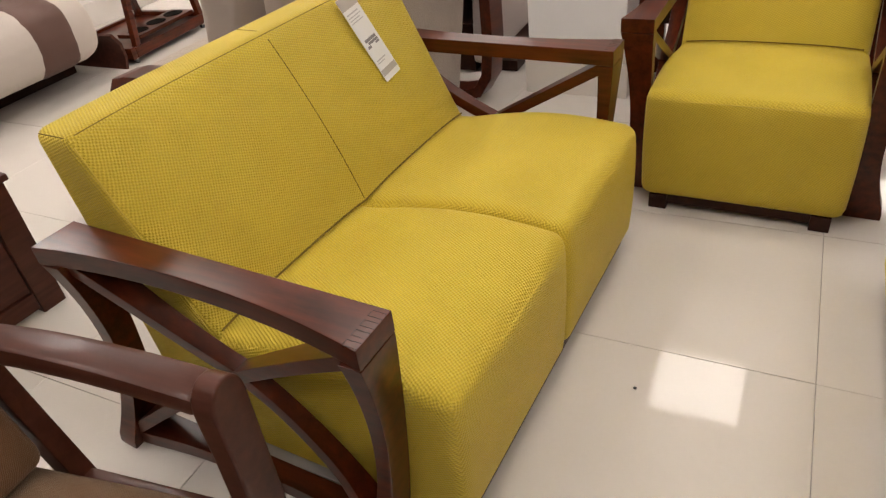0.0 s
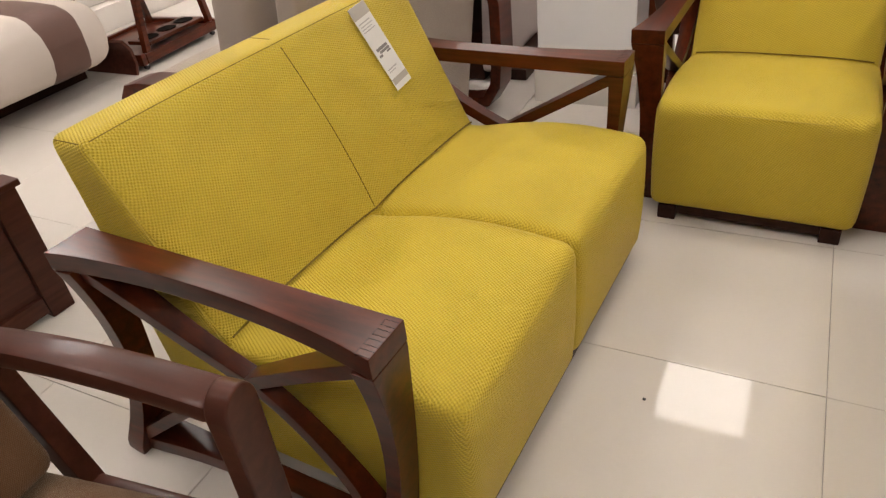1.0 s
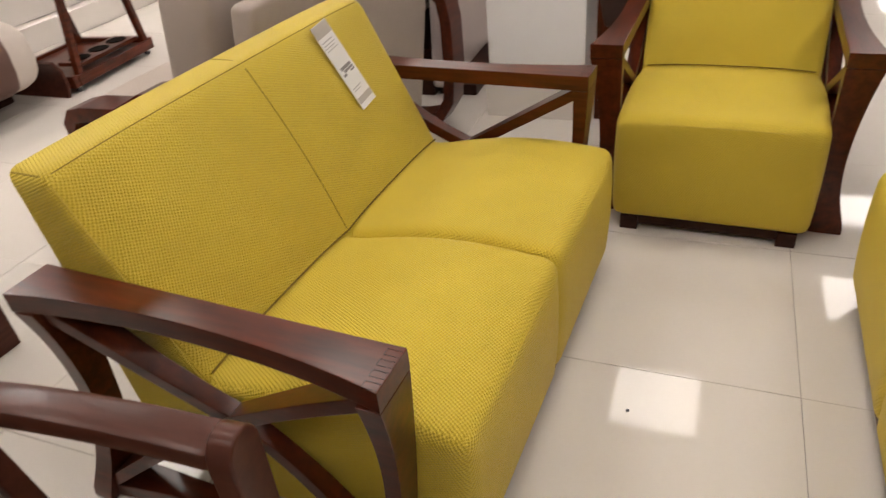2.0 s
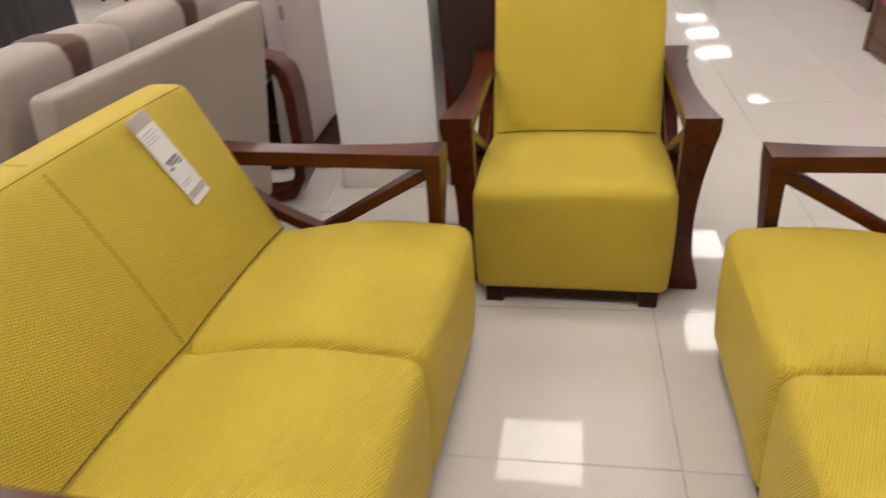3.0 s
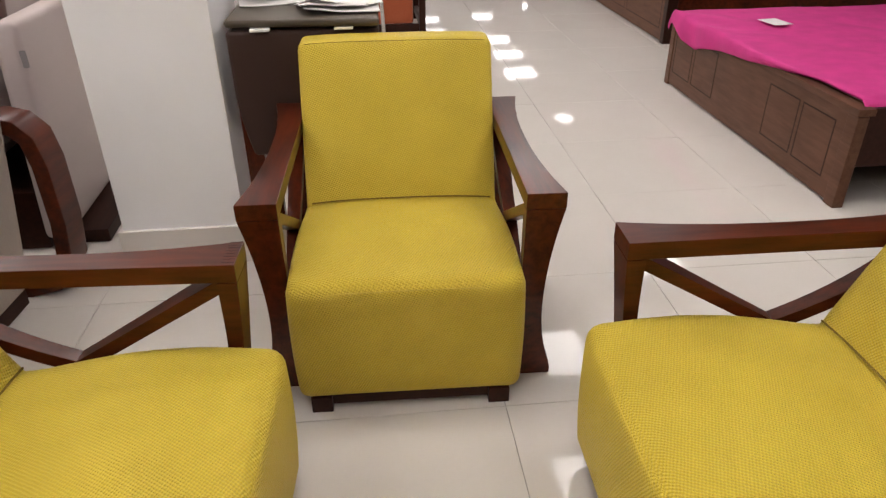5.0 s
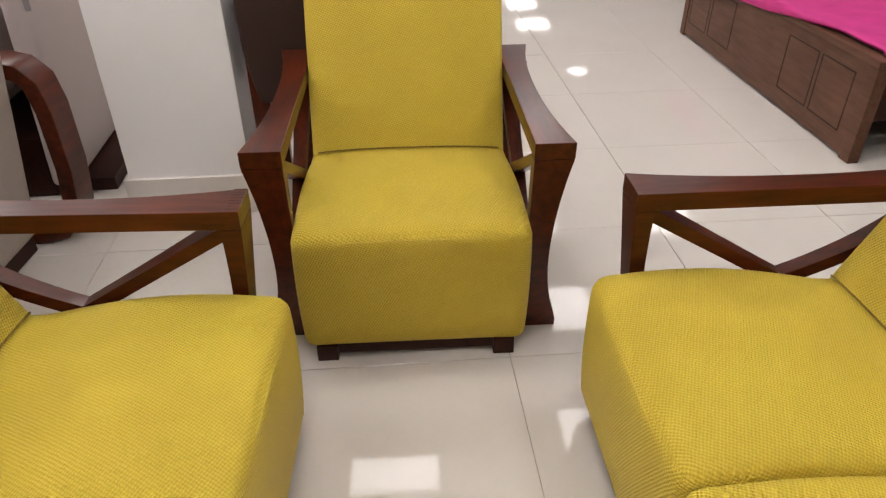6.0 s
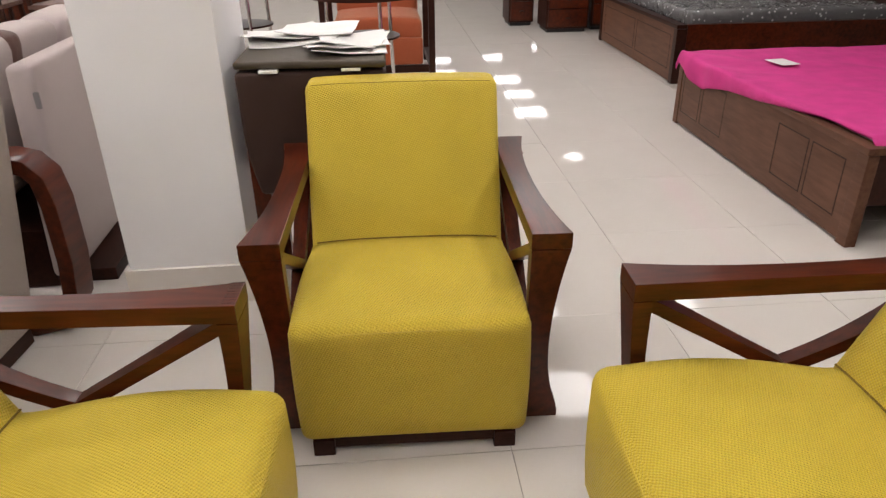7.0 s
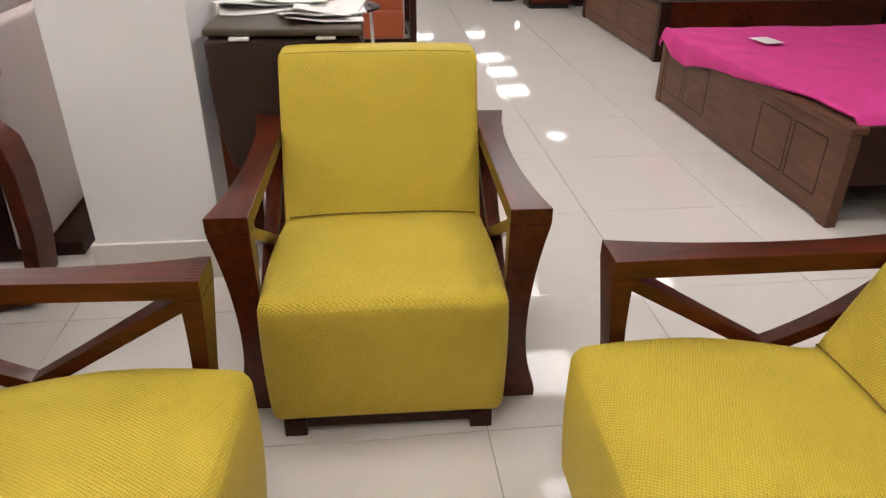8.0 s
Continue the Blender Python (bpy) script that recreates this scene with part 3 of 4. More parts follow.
def beige_sofa(L, m, label, cushions, cloth, arms, foot=False):
    """Local y runs along the sofa from 0, x > 0 is its rear, which leans out at the top."""
    e = thing("sofa", m, label, "sofa", "beige sofas")

    def lean(p, q):
        z = 0.425 + p.z
        return Vector((p.x - 0.031 - (0.05 if foot else 0.155) * (0.8 - z), p.y + L / 2, z))

    part("back_panel", rounded(0.085, L, 0.75, 0.024, (4, 14, 10), lean), cloth, e, "upholstered rear panel leaning outwards", 0)
    for y0, y1, ys in cushions:
        def cush(p, q, y0=y0, y1=y1):
            z = 0.60 + p.z
            return Vector((p.x - 0.345 + 0.155 * z, p.y + (y0 + y1) / 2, z + 0.015 * (1 - q.y ** 4) * max(0, q.z)))

        b = part("back_cushion", rounded(0.19, y1 - y0, 0.50, 0.05, (6, 12, 8), cush), cloth, e, "padded back cushion", 0)
        if ys is not None:
            def strap(p, q, ys=ys):
                z = 0.60 + p.z
                return Vector((p.x - 0.345 + 0.155 * z, p.y + ys, z + 0.016 * max(0, q.z)))

            part("stripe", rounded(0.198, 0.15, 0.508, 0.052, (6, 4, 8), strap), STRIPE, b, "brown leatherette stripe over the cushion")
    part("seat", rounded(0.55, L - 0.04, 0.20, 0.05, (8, 14, 4), lambda p, q: Vector((p.x - 0.60, p.y + L / 2, p.z + 0.33 + 0.02 * (1 - q.y ** 4) * max(0, q.z)))), cloth, e, "", 0)
    # carried down to the floor, to fill in the shade under the sofa
    part("seat_frame", box(-0.84, -0.11, 0.03, L - 0.03, 0.004, 0.225, 0.005), WOOD_DARK, e)
    if foot:
        # dark block added to blacken the shaded strip of floor behind the sofa
        part("rear_shade_block", box(-0.10, 0.085, 0.06, L - 0.03, 0.0, 0.05, 0.005), WOOD_DARK, e, "dark block added along the rear foot for the deep shade there")
    for y in arms:
        bent_arm(e, y, -0.735)
    return e


beige_sofa(1.04, pose(-1.395, -0.385, 0, 0, 0, -4.8), "beige-grey sofa seen from behind with bentwood arms", [(-0.02, 0.50, 0.27), (0.51, 1.02, 0.80)], GREY_FAB, (-0.062, 1.102))
beige_sofa(1.30, pose(-1.375, 0.965, 0, 0, 0, 1.0), "mauve-grey sofa seen from behind beside the pillar", [(0.02, 0.62, 0.24), (0.64, 1.28, 1.0)], GREY_DARK, (1.372,), True)
lab = thing("fabric_label", pose(-1.372, 0.960, 0.690), "small dark fabric label sewn into the sofa's edge", "label")
part("loop", box(-0.004, 0.012, -0.004, 0.006, -0.026, 0.026, 0.001, 1), INK, lab)


# ---- cream sofa with a brown stripe, far left ----
def cream_sofa():
    e = thing("sofa", pose(-3.46, 0.67, 0, 0, 0, 0), "cream sofa with a rounded front and a broad brown stripe", "sofa")
    L = 2.2

    def shape(p, q):
        return Vector((p.x - 0.40, p.y - L / 2 - 0.04, p.z + 0.285 + 0.03 * (1 - q.x ** 2) * max(0, q.z)))

    part("seat", rounded(0.86, L, 0.33, 0.13, (8, 24, 4), shape), BEIGE_FAB, e, "rounded cream seat", 0)
    part("stripe", rounded(0.868, 0.44, 0.338, 0.132, (8, 4, 4), lambda p, q: Vector((p.x - 0.40, p.y - 0.34, p.z + 0.285 + 0.03 * (1 - q.x ** 2) * max(0, q.z)))), STRIPE, e, "brown leatherette stripe")
    # brown tube on the unbroken seat, drawn as the shade of a gap
    part("seat_gap_shade", tube([(0.032, -0.80, 0.20), (0.035, -0.80, 0.30), (0.0, -0.80, 0.42), (-0.2, -0.80, 0.45)], 0.004), STRIPE, e)
    part("backrest", rounded(0.26, L, 0.55, 0.10, (4, 20, 6), lambda p, q: Vector((p.x - 0.86, p.y - L / 2 - 0.04, p.z + 0.60))), BEIGE_FAB, e, "", 0)
    part("bent_leg", band([(0.035, 0.0), (0.055, 0.06), (0.050, 0.14), (0.010, 0.20)], 0.010, lambda s: -0.45, lambda s: -0.02, 0.004), WOOD_MATT, e, "bentwood leg under the sofa's end")
    # dark block standing in for the shadow under the raised sofa
    part("plinth", box(-0.78, -0.32, -L, -0.06, 0.0, 0.12, 0.004), WOOD_DARK, e)
    return e


cream_sofa()


# ---- wheeled tea trolley ----
def trolley():
    e = thing("tea_trolley", pose(-3.51, 1.10, -0.028, 0, 0, 3.5), "brown wooden trolley on castors with a three-hole bottle tray", "trolley")
    part("shelf", box(-0.52, 0.0, -0.31, 0.31, 0.075, 0.10, 0.004), WOOD, e)
    for y in (-0.325, 0.325):
        part("shelf_rail", box(-0.54, 0.02, y - 0.018, y + 0.018, 0.06, 0.125, 0.004), WOOD, e)
    for x in (-0.53, 0.01):
        part("shelf_rail", box(x - 0.014, x + 0.014, -0.306, 0.306, 0.062, 0.118, 0.004), WOOD, e)
    tray = bmesh.new()
    add_box(tray, -0.20, -0.03, -0.20, 0.28, 0.128, 0.150, 0.004)
    t = part("bottle_tray", tray, WOOD, e, "tray with three oval bottle holes")
    # near-black discs laid on the tray paint the darkness inside its holes
    for k in range(3):
        part("bottle_hole_shade", rounded(0.11, 0.12, 0.008, 0.0035, (8, 8, 2), lambda p, q, k=k: Vector((p.x * math.sqrt(max(0, 1 - 0.45 * q.y ** 2)) - 0.115, p.y * math.sqrt(max(0, 1 - 0.45 * q.x ** 2)) - 0.115 + 0.155 * k, p.z + 0.1500))), HOLLOW, t)
    for x in (-0.50, -0.005):
        for y, lean in ((-0.27, 0.10), (0.30, -0.10)):
            part("post", band([(y, 0.10), (y + lean * 0.5, 0.44), (y + lean, 0.78)], 0.018, lambda s, x=x: x - 0.018, lambda s, x=x: x + 0.018, 0.004), WOOD, e)
    part("top_shelf", box(-0.54, 0.03, -0.24, 0.28, 0.78, 0.81, 0.004), WOOD, e)
    for x in (-0.50, -0.01):
        for y in (-0.30, 0.30):
            bm = bmesh.new()
            bmesh.ops.create_cone(bm, cap_ends=True, segments=16, radius1=0.015, radius2=0.015, depth=0.02, matrix=pose(x, y, 0.043, 0, 90, 0))
            part("castor", bm, BLACK, e)
            part("castor_fork", box(x - 0.013, x + 0.013, y - 0.008, y + 0.008, 0.050, 0.062, 0.001), CHROME, e)
    return e


trolley()

# low white plinth along the far aisle
plinth = thing("display_plinth", pose(0, 0, 0), "low cream display plinth behind the trolley", "plinth")
part("block", box(-5.3, -4.42, -0.8, 2.9, 0, 0.16, 0.006), SKIRT, plinth)
part("upper_block", box(-5.3, -4.53, -0.8, 2.9, 0.162, 0.46, 0.006), SKIRT, plinth)


# ---- folding bench behind the armchair ----
bench = thing("folding_bench", pose(0, 0.035, -0.0), "dark brown upholstered folding bench with a hinged padded top", "bench")
part("padded_top", rounded(0.455, 0.42, 0.022, 0.009, (8, 8, 3), lambda p, q: Vector((p.x - 0.492, p.y + 0.975 - 0.015 * q.x, p.z + 0.806))), OLIVE, bench, "olive-brown padded lid", 0)
part("body", rounded(0.455, 0.38, 0.40, 0.014, (8, 6, 10), lambda p, q: Vector((p.x * (1 - 0.14 * max(0, -q.z) ** 1.5) - 0.492, p.y + 0.965 + 0.05 * (0.20 - p.z) * (1 if q.y < 0 else 0.2), p.z + 0.586))), OLIVE_DARK, bench, "dark brown upholstered body", 0)
for hx in (-0.615, -0.37):
    part("hinge", box(hx - 0.028, hx + 0.028, 0.756, 0.785, 0.787, 0.7945, 0.001), PAPER, bench, "pale hinge strap in the gap")
for lx in (-0.689, -0.295):
    for ly in (0.832, 1.10):
        part("leg", box(lx - 0.029, lx + 0.029, ly - 0.024, ly + 0.024, 0, 0.62, 0.004), WOOD, bench)
part("stretcher", box(-0.659, -0.325, 0.822, 0.848, 0.30, 0.36, 0.004), WOOD_DARK, bench)


def sheet_of_paper(x, y, z, rz, w, d, seed, label="sheet of white printed paper lying on the folding bench"):
    rnd = random.Random(seed)
    bm = bmesh.new()
    n = 10
    ph = [rnd.uniform(0, 6) for _ in range(3)]
    grid = [[bm.verts.new((w * (i / n - 0.5), d * (j / n - 0.5), 0.004 + 0.013 * (1 + math.sin(3.2 * i / n + ph[0]) * math.sin(2.6 * j / n + ph[1])) * (abs(i / n - 0.5) + abs(j / n - 0.5)))) for j in range(n + 1)] for i in range(n + 1)]
    for i in range(n):
        for j in range(n):
            bm.faces.new((grid[i][j], grid[i + 1][j], grid[i + 1][j + 1], grid[i][j + 1]))
    ext = bmesh.ops.extrude_face_region(bm, geom=bm.faces[:])
    bmesh.ops.translate(bm, vec=(0, 0, -0.0025), verts=[g for g in ext["geom"] if isinstance(g, bmesh.types.BMVert)])
    bmesh.ops.recalc_face_normals(bm, faces=bm.faces[:])
    ob = tagged(part("paper_sheet", bm, PAPER), label, "paper", "papers on the bench")
    ob.matrix_basis = pose(x, y, z, 0, 0, rz)
    return ob


sheet_of_paper(-0.575, 1.140, 0.816, 10, 0.29, 0.22, 1)
sheet_of_paper(-0.60, 1.170, 0.828, 24, 0.27, 0.19, 6)
sheet_of_paper(-0.49, 1.190, 0.838, -6, 0.26, 0.20, 2)
sheet_of_paper(-0.385, 1.070, 0.816, -8, 0.25, 0.24, 3)
sheet_of_paper(-0.365, 1.040, 0.827, 5, 0.22, 0.20, 7)
sheet_of_paper(-0.375, 0.925, 0.816, 2, 0.23, 0.14, 4)
sheet_of_paper(-0.405, 0.925, 0.826, 13, 0.20, 0.11, 5, "worn grey-white booklet page on the folding bench")


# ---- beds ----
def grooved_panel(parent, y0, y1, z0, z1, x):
    """A shallow raised field: four thin strips round it, their dark colour giving the grooves' shade."""
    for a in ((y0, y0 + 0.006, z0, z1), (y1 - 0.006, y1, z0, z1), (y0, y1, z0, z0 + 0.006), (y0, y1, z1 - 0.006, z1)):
        part("groove_shade_strip", box(x - 0.0012, x + 0.004, *a, 0), WOOD_GROOVE, parent)


def pink_bed():
    X0, Y0, Y1, H = 1.492, 0.965, 2.735, 0.405
    e = thing("bed", pose(0, 0, 0), "brown wooden storage bed with panelled sides, made up in magenta cloth", "bed", "beds")
    s = part("side_panel", box(X0, X0 + 0.035, Y0 + 0.07, Y1 - 0.06, 0.012, H - 0.03, 0.003), WOOD_BED, e)
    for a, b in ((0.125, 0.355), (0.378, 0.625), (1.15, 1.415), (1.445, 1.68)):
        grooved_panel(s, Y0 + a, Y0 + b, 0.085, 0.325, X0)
    part("top_rail", box(X0 - 0.012, X0 + 0.06, Y0, Y1, H - 0.028, H, 0.005), WOOD_BED, e)
    part("corner_post", box(X0 - 0.004, X0 + 0.042, Y0 + 0.004, Y0 + 0.068, 0, H - 0.03, 0.004), WOOD_BED, e)
    part("corner_post", box(X0 - 0.004, X0 + 0.07, Y1 - 0.058, Y1 - 0.004, 0.0, H - 0.03, 0.004), WOOD_BED, e)
    part("end_rail", box(X0 + 0.045, X0 + 1.6, Y0 + 0.012, Y0 + 0.045, 0.17, H - 0.002, 0.004), WOOD_DARK, e)
    part("end_rail", box(X0 + 0.073, X0 + 1.6, Y1 - 0.045, Y1 - 0.008, 0.17, H - 0.002, 0.004), WOOD_DARK, e)
    part("headboard", box(X0 + 1.62, X0 + 1.68, Y0, Y1, 0, 1.0, 0.008), WOOD_DARK, e)
    part("platform", box(X0 + 0.065, X0 + 1.6, Y0 + 0.05, Y1 - 0.05, 0.30, H - 0.03, 0.003), WOOD_DARK, e)
    return e


pink_bed()


def bed_cloth():
    """Magenta cloth over a thin mattress, pulled into folds and hanging over the far front corner."""
    Y0, Y1, Z = 0.995, 2.715, 0.432
    bm = bmesh.new()
    nx, ny, nh = 44, 90, 6
    rows = []
    for i in range(-nh, nx + 1):
        row = []
        for j in range(ny + 1):
            s, t = max(0, i) / nx, j / ny
            y = Y0 + (Y1 - Y0) * t
            far = max(0.0, min(1.0, (t - 0.18) / 0.62)) ** 1.4
            lip = 1.531 - 0.066 * min(1.0, max(0.0, (t - 0.15) / 0.2)) + 0.004 * math.sin(t * 41)
            x = lip + (3.08 - lip) * s ** 1.25
            n1 = noise.noise(Vector((x * 2.2, y * 2.2, 3)))
            n2 = noise.noise(Vector((x * 7 + y * 5, y * 2.5, 9)))
            fold = math.exp(-s * 9)
            z = Z + 0.010 * n1 * (1 - fold) + 0.006 * n2 + 0.010 * far * fold * math.sin(20 * s + 21 * t + 4 * n1)
            if i < 0:
                k = -i / nh
                hang = 0.014 + 0.120 * far * (1 - 0.6 * max(0.0, (t - 0.88) / 0.12)) + 0.008 * math.sin(t * 19) * far
                z -= hang * k
                x += -0.006 * math.sin(k * math.pi) - 0.010 * far * k * math.sin(t * 27 + 1.5)
                y += 0.02 * k * far
            z -= 0.05 * max(0, (t - 0.985) / 0.015) + 0.03 * max(0, (0.02 - t) / 0.02)
            row.append(bm.verts.new((x, y, z)))
        rows.append(row)
    nx += nh
    for i in range(nx):
        for j in range(ny):
            bm.faces.new((rows[i][j], rows[i + 1][j], rows[i + 1][j + 1], rows[i][j + 1]))
    ext = bmesh.ops.extrude_face_region(bm, geom=bm.faces[:])
    bmesh.ops.translate(bm, vec=(0.005, 0, -0.004), verts=[g for g in ext["geom"] if isinstance(g, bmesh.types.BMVert)])
    bmesh.ops.recalc_face_normals(bm, faces=bm.faces[:])
    return tagged(part("bed_cloth", bm, PINK, smooth=180), "crumpled magenta bed cloth hanging over the bed's side", "bed cloth")


bed_cloth()
mattress = tagged(part("mattress", rounded(1.44, 1.66, 0.05, 0.02, (6, 6, 2), lambda p, q: Vector((p.x + 2.30, p.y + 1.85, p.z + 0.396))), BEIGE_FAB, None, "", 0), "thin mattress under the magenta cloth", "mattress")
note = tagged(part("price_card", box(-0.055, 0.055, -0.075, 0.075, 0, 0.0016, 0.0005, 1), CARD), "small white price card lying on the magenta bed cloth", "price card")
note.matrix_basis = pose(1.84, 2.25, 0.4455, 0, 0, 8)


def wrapped_bed():
    X0, Y0, Y1, H = 1.838, 3.64, 5.50, 0.42
    e = thing("bed", pose(0, 0, 0), "dark wooden bed with a plastic-wrapped mattress", "bed", "beds")
    s = part("side_panel", box(X0, X0 + 0.035, Y0 + 0.07, Y1 - 0.06, 0.012, H - 0.03, 0.003), WOOD_BED, e)
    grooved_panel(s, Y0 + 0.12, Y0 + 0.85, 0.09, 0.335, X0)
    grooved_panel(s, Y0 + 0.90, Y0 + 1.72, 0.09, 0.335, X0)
    part("top_rail", box(X0 - 0.012, X0 + 0.06, Y0, Y1, H - 0.028, H, 0.005), WOOD_DARK, e)
    for y in (Y0 + 0.004, Y1 - 0.06):
        part("corner_post", box(X0 - 0.006, X0 + 0.07, y, y + 0.06, 0, H - 0.03, 0.004), WOOD_DARK, e)
    part("end_panel", box(X0 + 0.073, X0 + 1.7, Y0 + 0.008, Y0 + 0.045, 0.05, H - 0.002, 0.004), WOOD, e)
    part("end_panel", box(X0 + 0.073, X0 + 1.7, Y1 - 0.045, Y1 - 0.008, 0.05, H - 0.002, 0.004), WOOD, e)
    part("platform", box(X0 + 0.065, X0 + 1.7, Y0 + 0.05, Y1 - 0.05, 0.30, H - 0.03, 0.003), WOOD_DARK, e)
    part("headboard", box(X0 + 1.72, X0 + 1.78, Y0, Y1, 0, 1.0, 0.008), WOOD_DARK, e)
    return e


wrapped_bed()


def wrapped(p, q):
    k = noise.noise(Vector((p.x * 16, p.y * 16, 2)))
    return Vector((p.x + 2.71, p.y + 4.57, p.z + 0.445 + (0.008 * k + 0.010 * abs(math.sin(p.x * 22 + 3 * k) * math.sin(p.y * 22))) * max(0, q.z)))


tagged(part("mattress", rounded(1.55, 1.72, 0.11, 0.035, (60, 60, 2), wrapped), PLASTIC, None, "", 0), "grey quilted mattress in shiny plastic wrap", "mattress")


def cabinet(x0, x1, y0, y1, h, label):
    e = thing("bedside_cabinet", pose(0, 0, 0), label, "cabinet", "cabinets by the far beds")
    part("body", box(x0, x1, y0, y1, 0.04, h, 0.004), WOOD_DARK, e)
    part("plinth", box(x0 + 0.02, x1 - 0.02, y0 + 0.03, y1 - 0.02, 0, 0.04, 0), BLACK, e)
    n = 2
    for k in range(n):
        z0, z1 = 0.06 + k * (h - 0.09) / n, 0.05 + (k + 1) * (h - 0.09) / n
        d = part("drawer", box(x0 + 0.02, x1 - 0.02, y0 - 0.016, y0 - 0.001, z0, z1, 0.003), WOOD, e)
        part("knob", box((x0 + x1) / 2 - 0.02, (x0 + x1) / 2 + 0.02, y0 - 0.03, y0 - 0.0165, (z0 + z1) / 2 - 0.008, (z0 + z1) / 2 + 0.008, 0.003), WOOD_DARK, d)
    part("top", box(x0 - 0.012, x1 + 0.012, y0 - 0.02, y1 + 0.005, h + 0.001, h + 0.026, 0.004), WOOD_DARK, e)
    return e


cabinet(1.40, 1.84, 5.93, 6.33, 0.45, "dark red-brown bedside cabinet beside the wrapped bed")
cabinet(1.10, 1.37, 6.41, 6.81, 0.50, "dark open-sided bedside cabinet in the far aisle")
cabinet(1.90, 2.40, 6.05, 6.45, 0.50, "dark bedside cabinet behind the wrapped bed")


# ---- orange armchair and round table in the aisle ----
def orange_chair():
    e = thing("armchair", pose(-0.30, 4.05, 0), "rust-orange armchair in an open dark wooden frame", "armchair")
    part("seat", rounded(0.66, 0.70, 0.18, 0.04, (8, 8, 4), lambda p, q: Vector((p.x, p.y + 0.36, p.z + 0.36 + 0.02 * (1 - q.x ** 2) * max(0, q.z)))), ORANGE, e, "", 0)
    part("front_panel", rounded(0.66, 0.05, 0.20, 0.02, (6, 2, 4), lambda p, q: Vector((p.x, p.y + 0.0, p.z + 0.22))), ORANGE, e, "", 0)
    part("backrest", rounded(0.66, 0.16, 0.52, 0.05, (8, 4, 6), lambda p, q: Vector((p.x, p.y + 0.70 + 0.2 * p.z, p.z + 0.66))), ORANGE, e, "", 0)
    for x in (-0.40, 0.40):
        for y in (-0.02, 0.74):
            part("post", box(x - 0.024, x + 0.024, y, y + 0.05, 0, 0.655, 0.004), WOOD_DARK, e)
        part("armrest", box(x - 0.035, x + 0.035, -0.04, 0.82, 0.657, 0.69, 0.006), WOOD_DARK, e)
        part("side_rail", box(x - 0.018, x + 0.018, 0.032, 0.738, 0.06, 0.11, 0.004), WOOD_DARK, e)
    part("front_rail", box(-0.374, 0.374, -0.01, 0.02, 0.06, 0.115, 0.004), WOOD_DARK, e)
    return e


orange_chair()


def round_table(m, label):
    e = thing("round_table", m, label, "table", "round side tables")

    def disc(r, z0, z1):
        bm = bmesh.new()
        bmesh.ops.create_cone(bm, cap_ends=True, segments=48, radius1=r, radius2=r, depth=z1 - z0, matrix=pose(0, 0, (z0 + z1) / 2))
        return bm

    part("tabletop", disc(0.30, 0.765, 0.785), WOOD_DARK, e)
    part("shelf", disc(0.19, 0.545, 0.555), WOOD_DARK, e)
    for k in range(3):
        a = 2 * math.pi * k / 3 + 0.9
        part("leg", tube([(0.22 * math.cos(a), 0.22 * math.sin(a), 0.765), (0.23 * math.cos(a), 0.23 * math.sin(a), 0.40), (0.25 * math.cos(a), 0.25 * math.sin(a), 0.0)], 0.011, 10), CHROME, e, "chrome leg")
    return e


round_table(pose(-0.36, 2.80, 0), "round dark side table on chrome legs in the aisle")
round_table(pose(-1.15, 3.35, 0), "round dark side table on chrome legs behind the pillar")


# ---- dark furniture far at the left ----
def dining_chair(m):
    e = thing("dining_chair", m, "dark wine-red wooden dining chair in the far rows", "chair", "far dining chairs")
    part("seat", box(-0.21, 0.21, -0.20, 0.22, 0.43, 0.47, 0.012), STRIPE, e)
    for x in (-0.19, 0.19):
        part("leg", box(x - 0.018, x + 0.018, -0.19, -0.154, 0, 0.43, 0.004), WOOD_DARK, e)
        part("back_post", band([(0.19, 0.0), (0.20, 0.45), (0.27, 0.95)], 0.017, lambda s, x=x: x - 0.017, lambda s, x=x: x + 0.017, 0.004), WOOD_DARK, e)
    for z in (0.60, 0.74, 0.88):
        y = 0.205 + 0.14 * (z - 0.45)
        part("back_slat", box(-0.172, 0.172, y - 0.008, y + 0.012, z - 0.03, z + 0.03, 0.004), WOOD_DARK, e)
    return e


dc = dining_chair(pose(-4.9, 3.9, 0, 0, 0, 40))
for x, y, r in ((-6.1, 4.1, 20), (-5.3, 5.4, 200), (-4.5, 5.3, 150), (-3.8, 5.6, 180), (-3.1, 5.5, 170), (-2.5, 5.7, 185)):
    copy_thing(dc, pose(x, y, 0, 0, 0, r))
stand = thing("display_stand", pose(-4.40, 3.15, 0), "black draped display stand in the far rows", "stand")
part("drape", rounded(0.7, 0.5, 0.7, 0.03, (14, 10, 6), lambda p, q: Vector((p.x * (1 + 0.05 * math.sin(q.x * 9)), p.y * (1 + 0.06 * math.sin(q.x * 14)), p.z + 0.352))), BLACK, stand, "", 0)


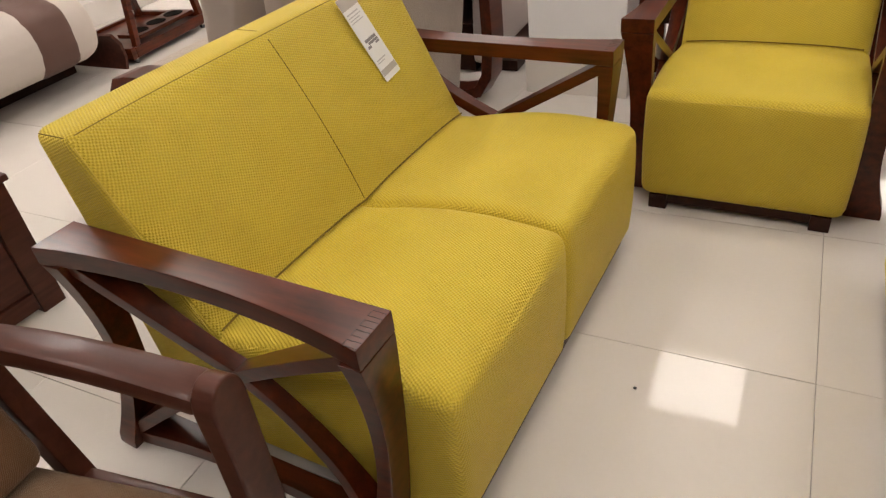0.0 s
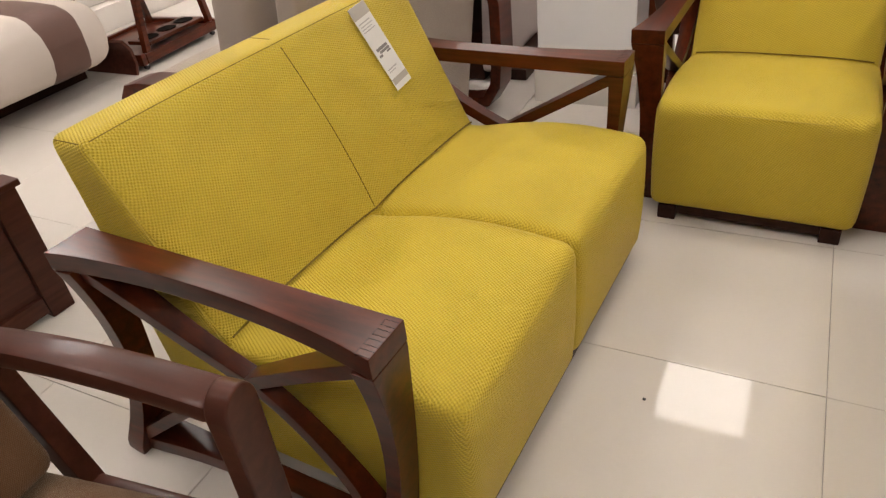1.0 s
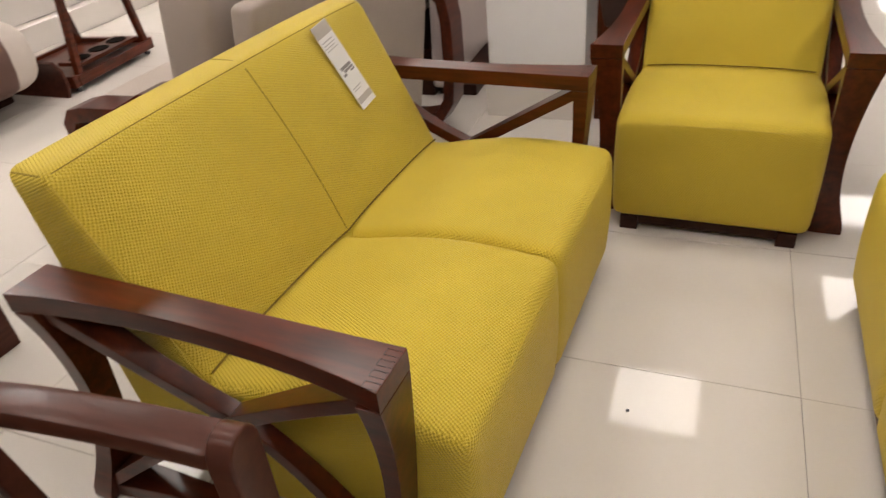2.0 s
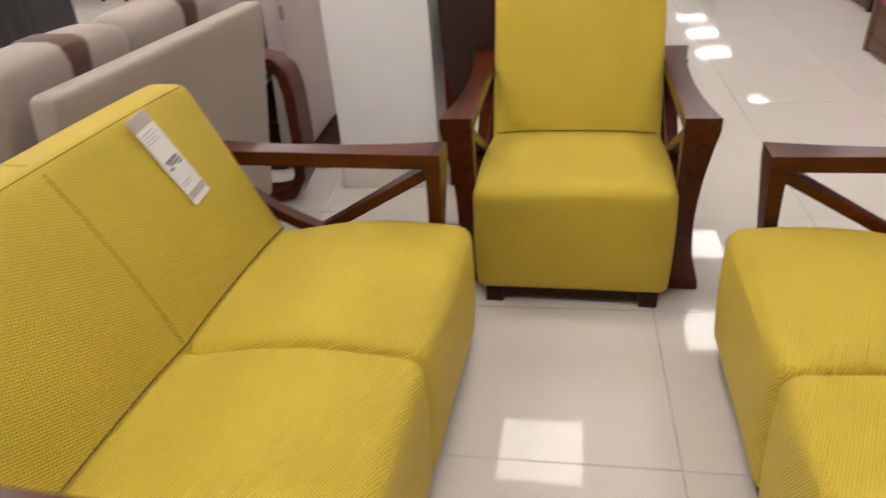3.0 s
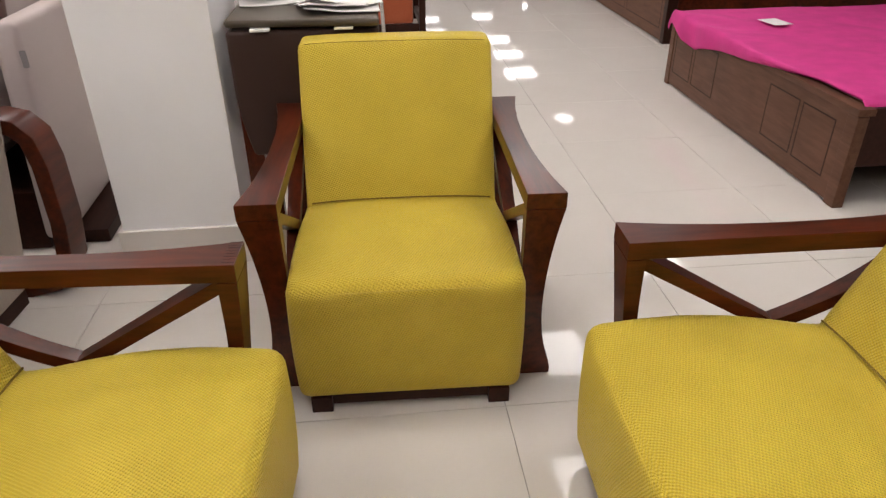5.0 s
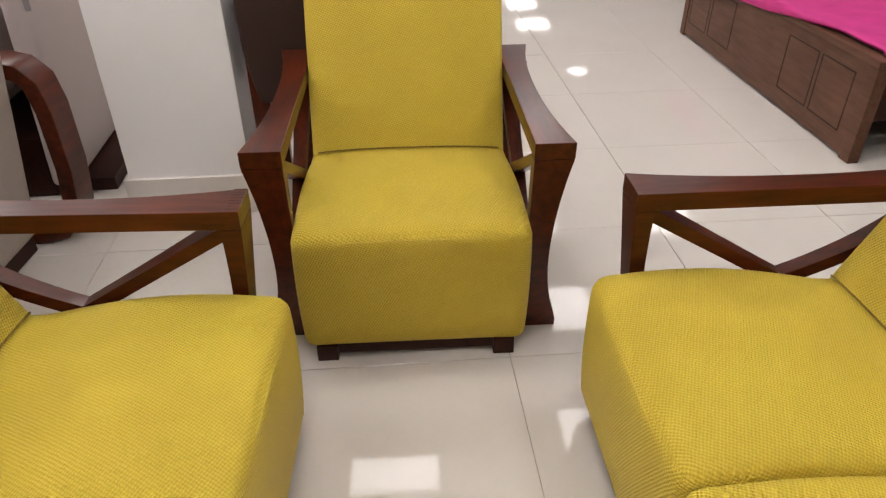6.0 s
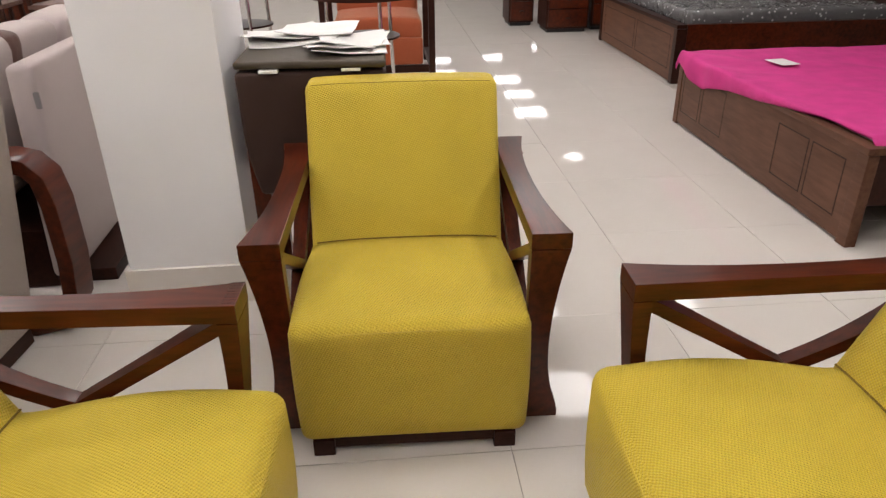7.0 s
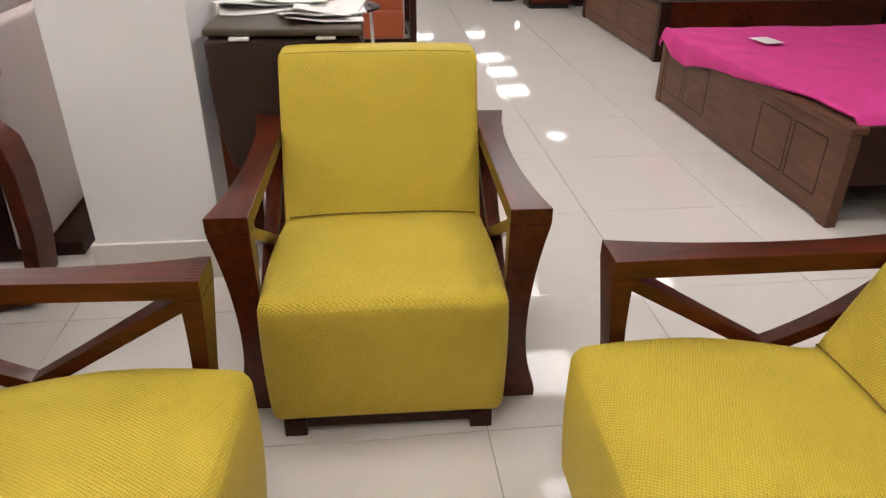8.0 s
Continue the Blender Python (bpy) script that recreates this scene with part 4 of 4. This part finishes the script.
def sideboard(x0, x1, y0, y1, h):
    e = thing("sideboard", pose(0, 0, 0), "long dark wine-red wooden sideboard in the far rows", "sideboard", "far sideboards")
    part("body", box(x0, x1, y0, y1, 0.06, h, 0.006), WOOD_DARK, e)
    part("plinth", box(x0 + 0.03, x1 - 0.03, y0 + 0.04, y1 - 0.03, 0, 0.06, 0), BLACK, e)
    part("top", box(x0 - 0.02, x1 + 0.02, y0 - 0.03, y1, h + 0.001, h + 0.03, 0.005), WOOD, e)
    n = max(2, round((x1 - x0) / 0.55))
    for k in range(n):
        a = x0 + 0.02 + (x1 - x0 - 0.04) * k / n
        d = part("door", box(a + 0.006, a + (x1 - x0 - 0.04) / n - 0.006, y0 - 0.018, y0 - 0.001, 0.09, h - 0.03, 0.004), WOOD, e)
        part("handle", box(a + 0.03, a + 0.042, y0 - 0.034, y0 - 0.0185, h * 0.45, h * 0.62, 0.003), WOOD_DARK, d)
    return e


sideboard(-6.8, -4.4, 7.2, 7.7, 0.95)
sideboard(-4.2, -2.2, 6.8, 7.3, 0.90)


crumb = tagged(part("crumb", rounded(0.008, 0.007, 0.004, 0.0018, (2, 2, 2), lambda p, q: Vector((p.x, p.y, p.z + 0.0022))), BLACK), "tiny dark crumb lying on the tiled floor", "crumb")
crumb.matrix_basis = pose(-0.365, -0.741, 0)


# ---- the floor's tiles ----
def tile_mesh(name):
    me = bpy.data.meshes.new(name)
    bm = box(-0.2991, 0.2991, -0.2991, 0.2991, -0.012, 0, 0.0008, 1)
    bm.to_mesh(me)
    bm.free()
    me.materials.append(TILE)
    return me


TILE_MESH = tile_mesh("tile")
rest = bmesh.new()
rnd = random.Random(5)
for i in range(-12, 12):
    for j in range(-7, 36):
        cx, cy = 0.6 * i + 0.3, 0.6 * j + 0.3
        if -4.3 < cx < 3.1 and -2.5 < cy < 5.5 and abs(cx) + 0.4 * abs(cy) < 5.2:
            t = new("tile", TILE_MESH)
            t.parent = floor
            t.matrix_basis = pose(cx, cy, rnd.uniform(-0.0003, 0.0003), rnd.gauss(0, 0.05), rnd.gauss(0, 0.05), 90 * rnd.randrange(4))
        else:
            add_box(rest, cx - 0.2988, cx + 0.2988, cy - 0.2988, cy + 0.2988, -0.012, 0)
tagged(part("outer_tiles", rest, TILE, floor, "", -1), kind="stuff")
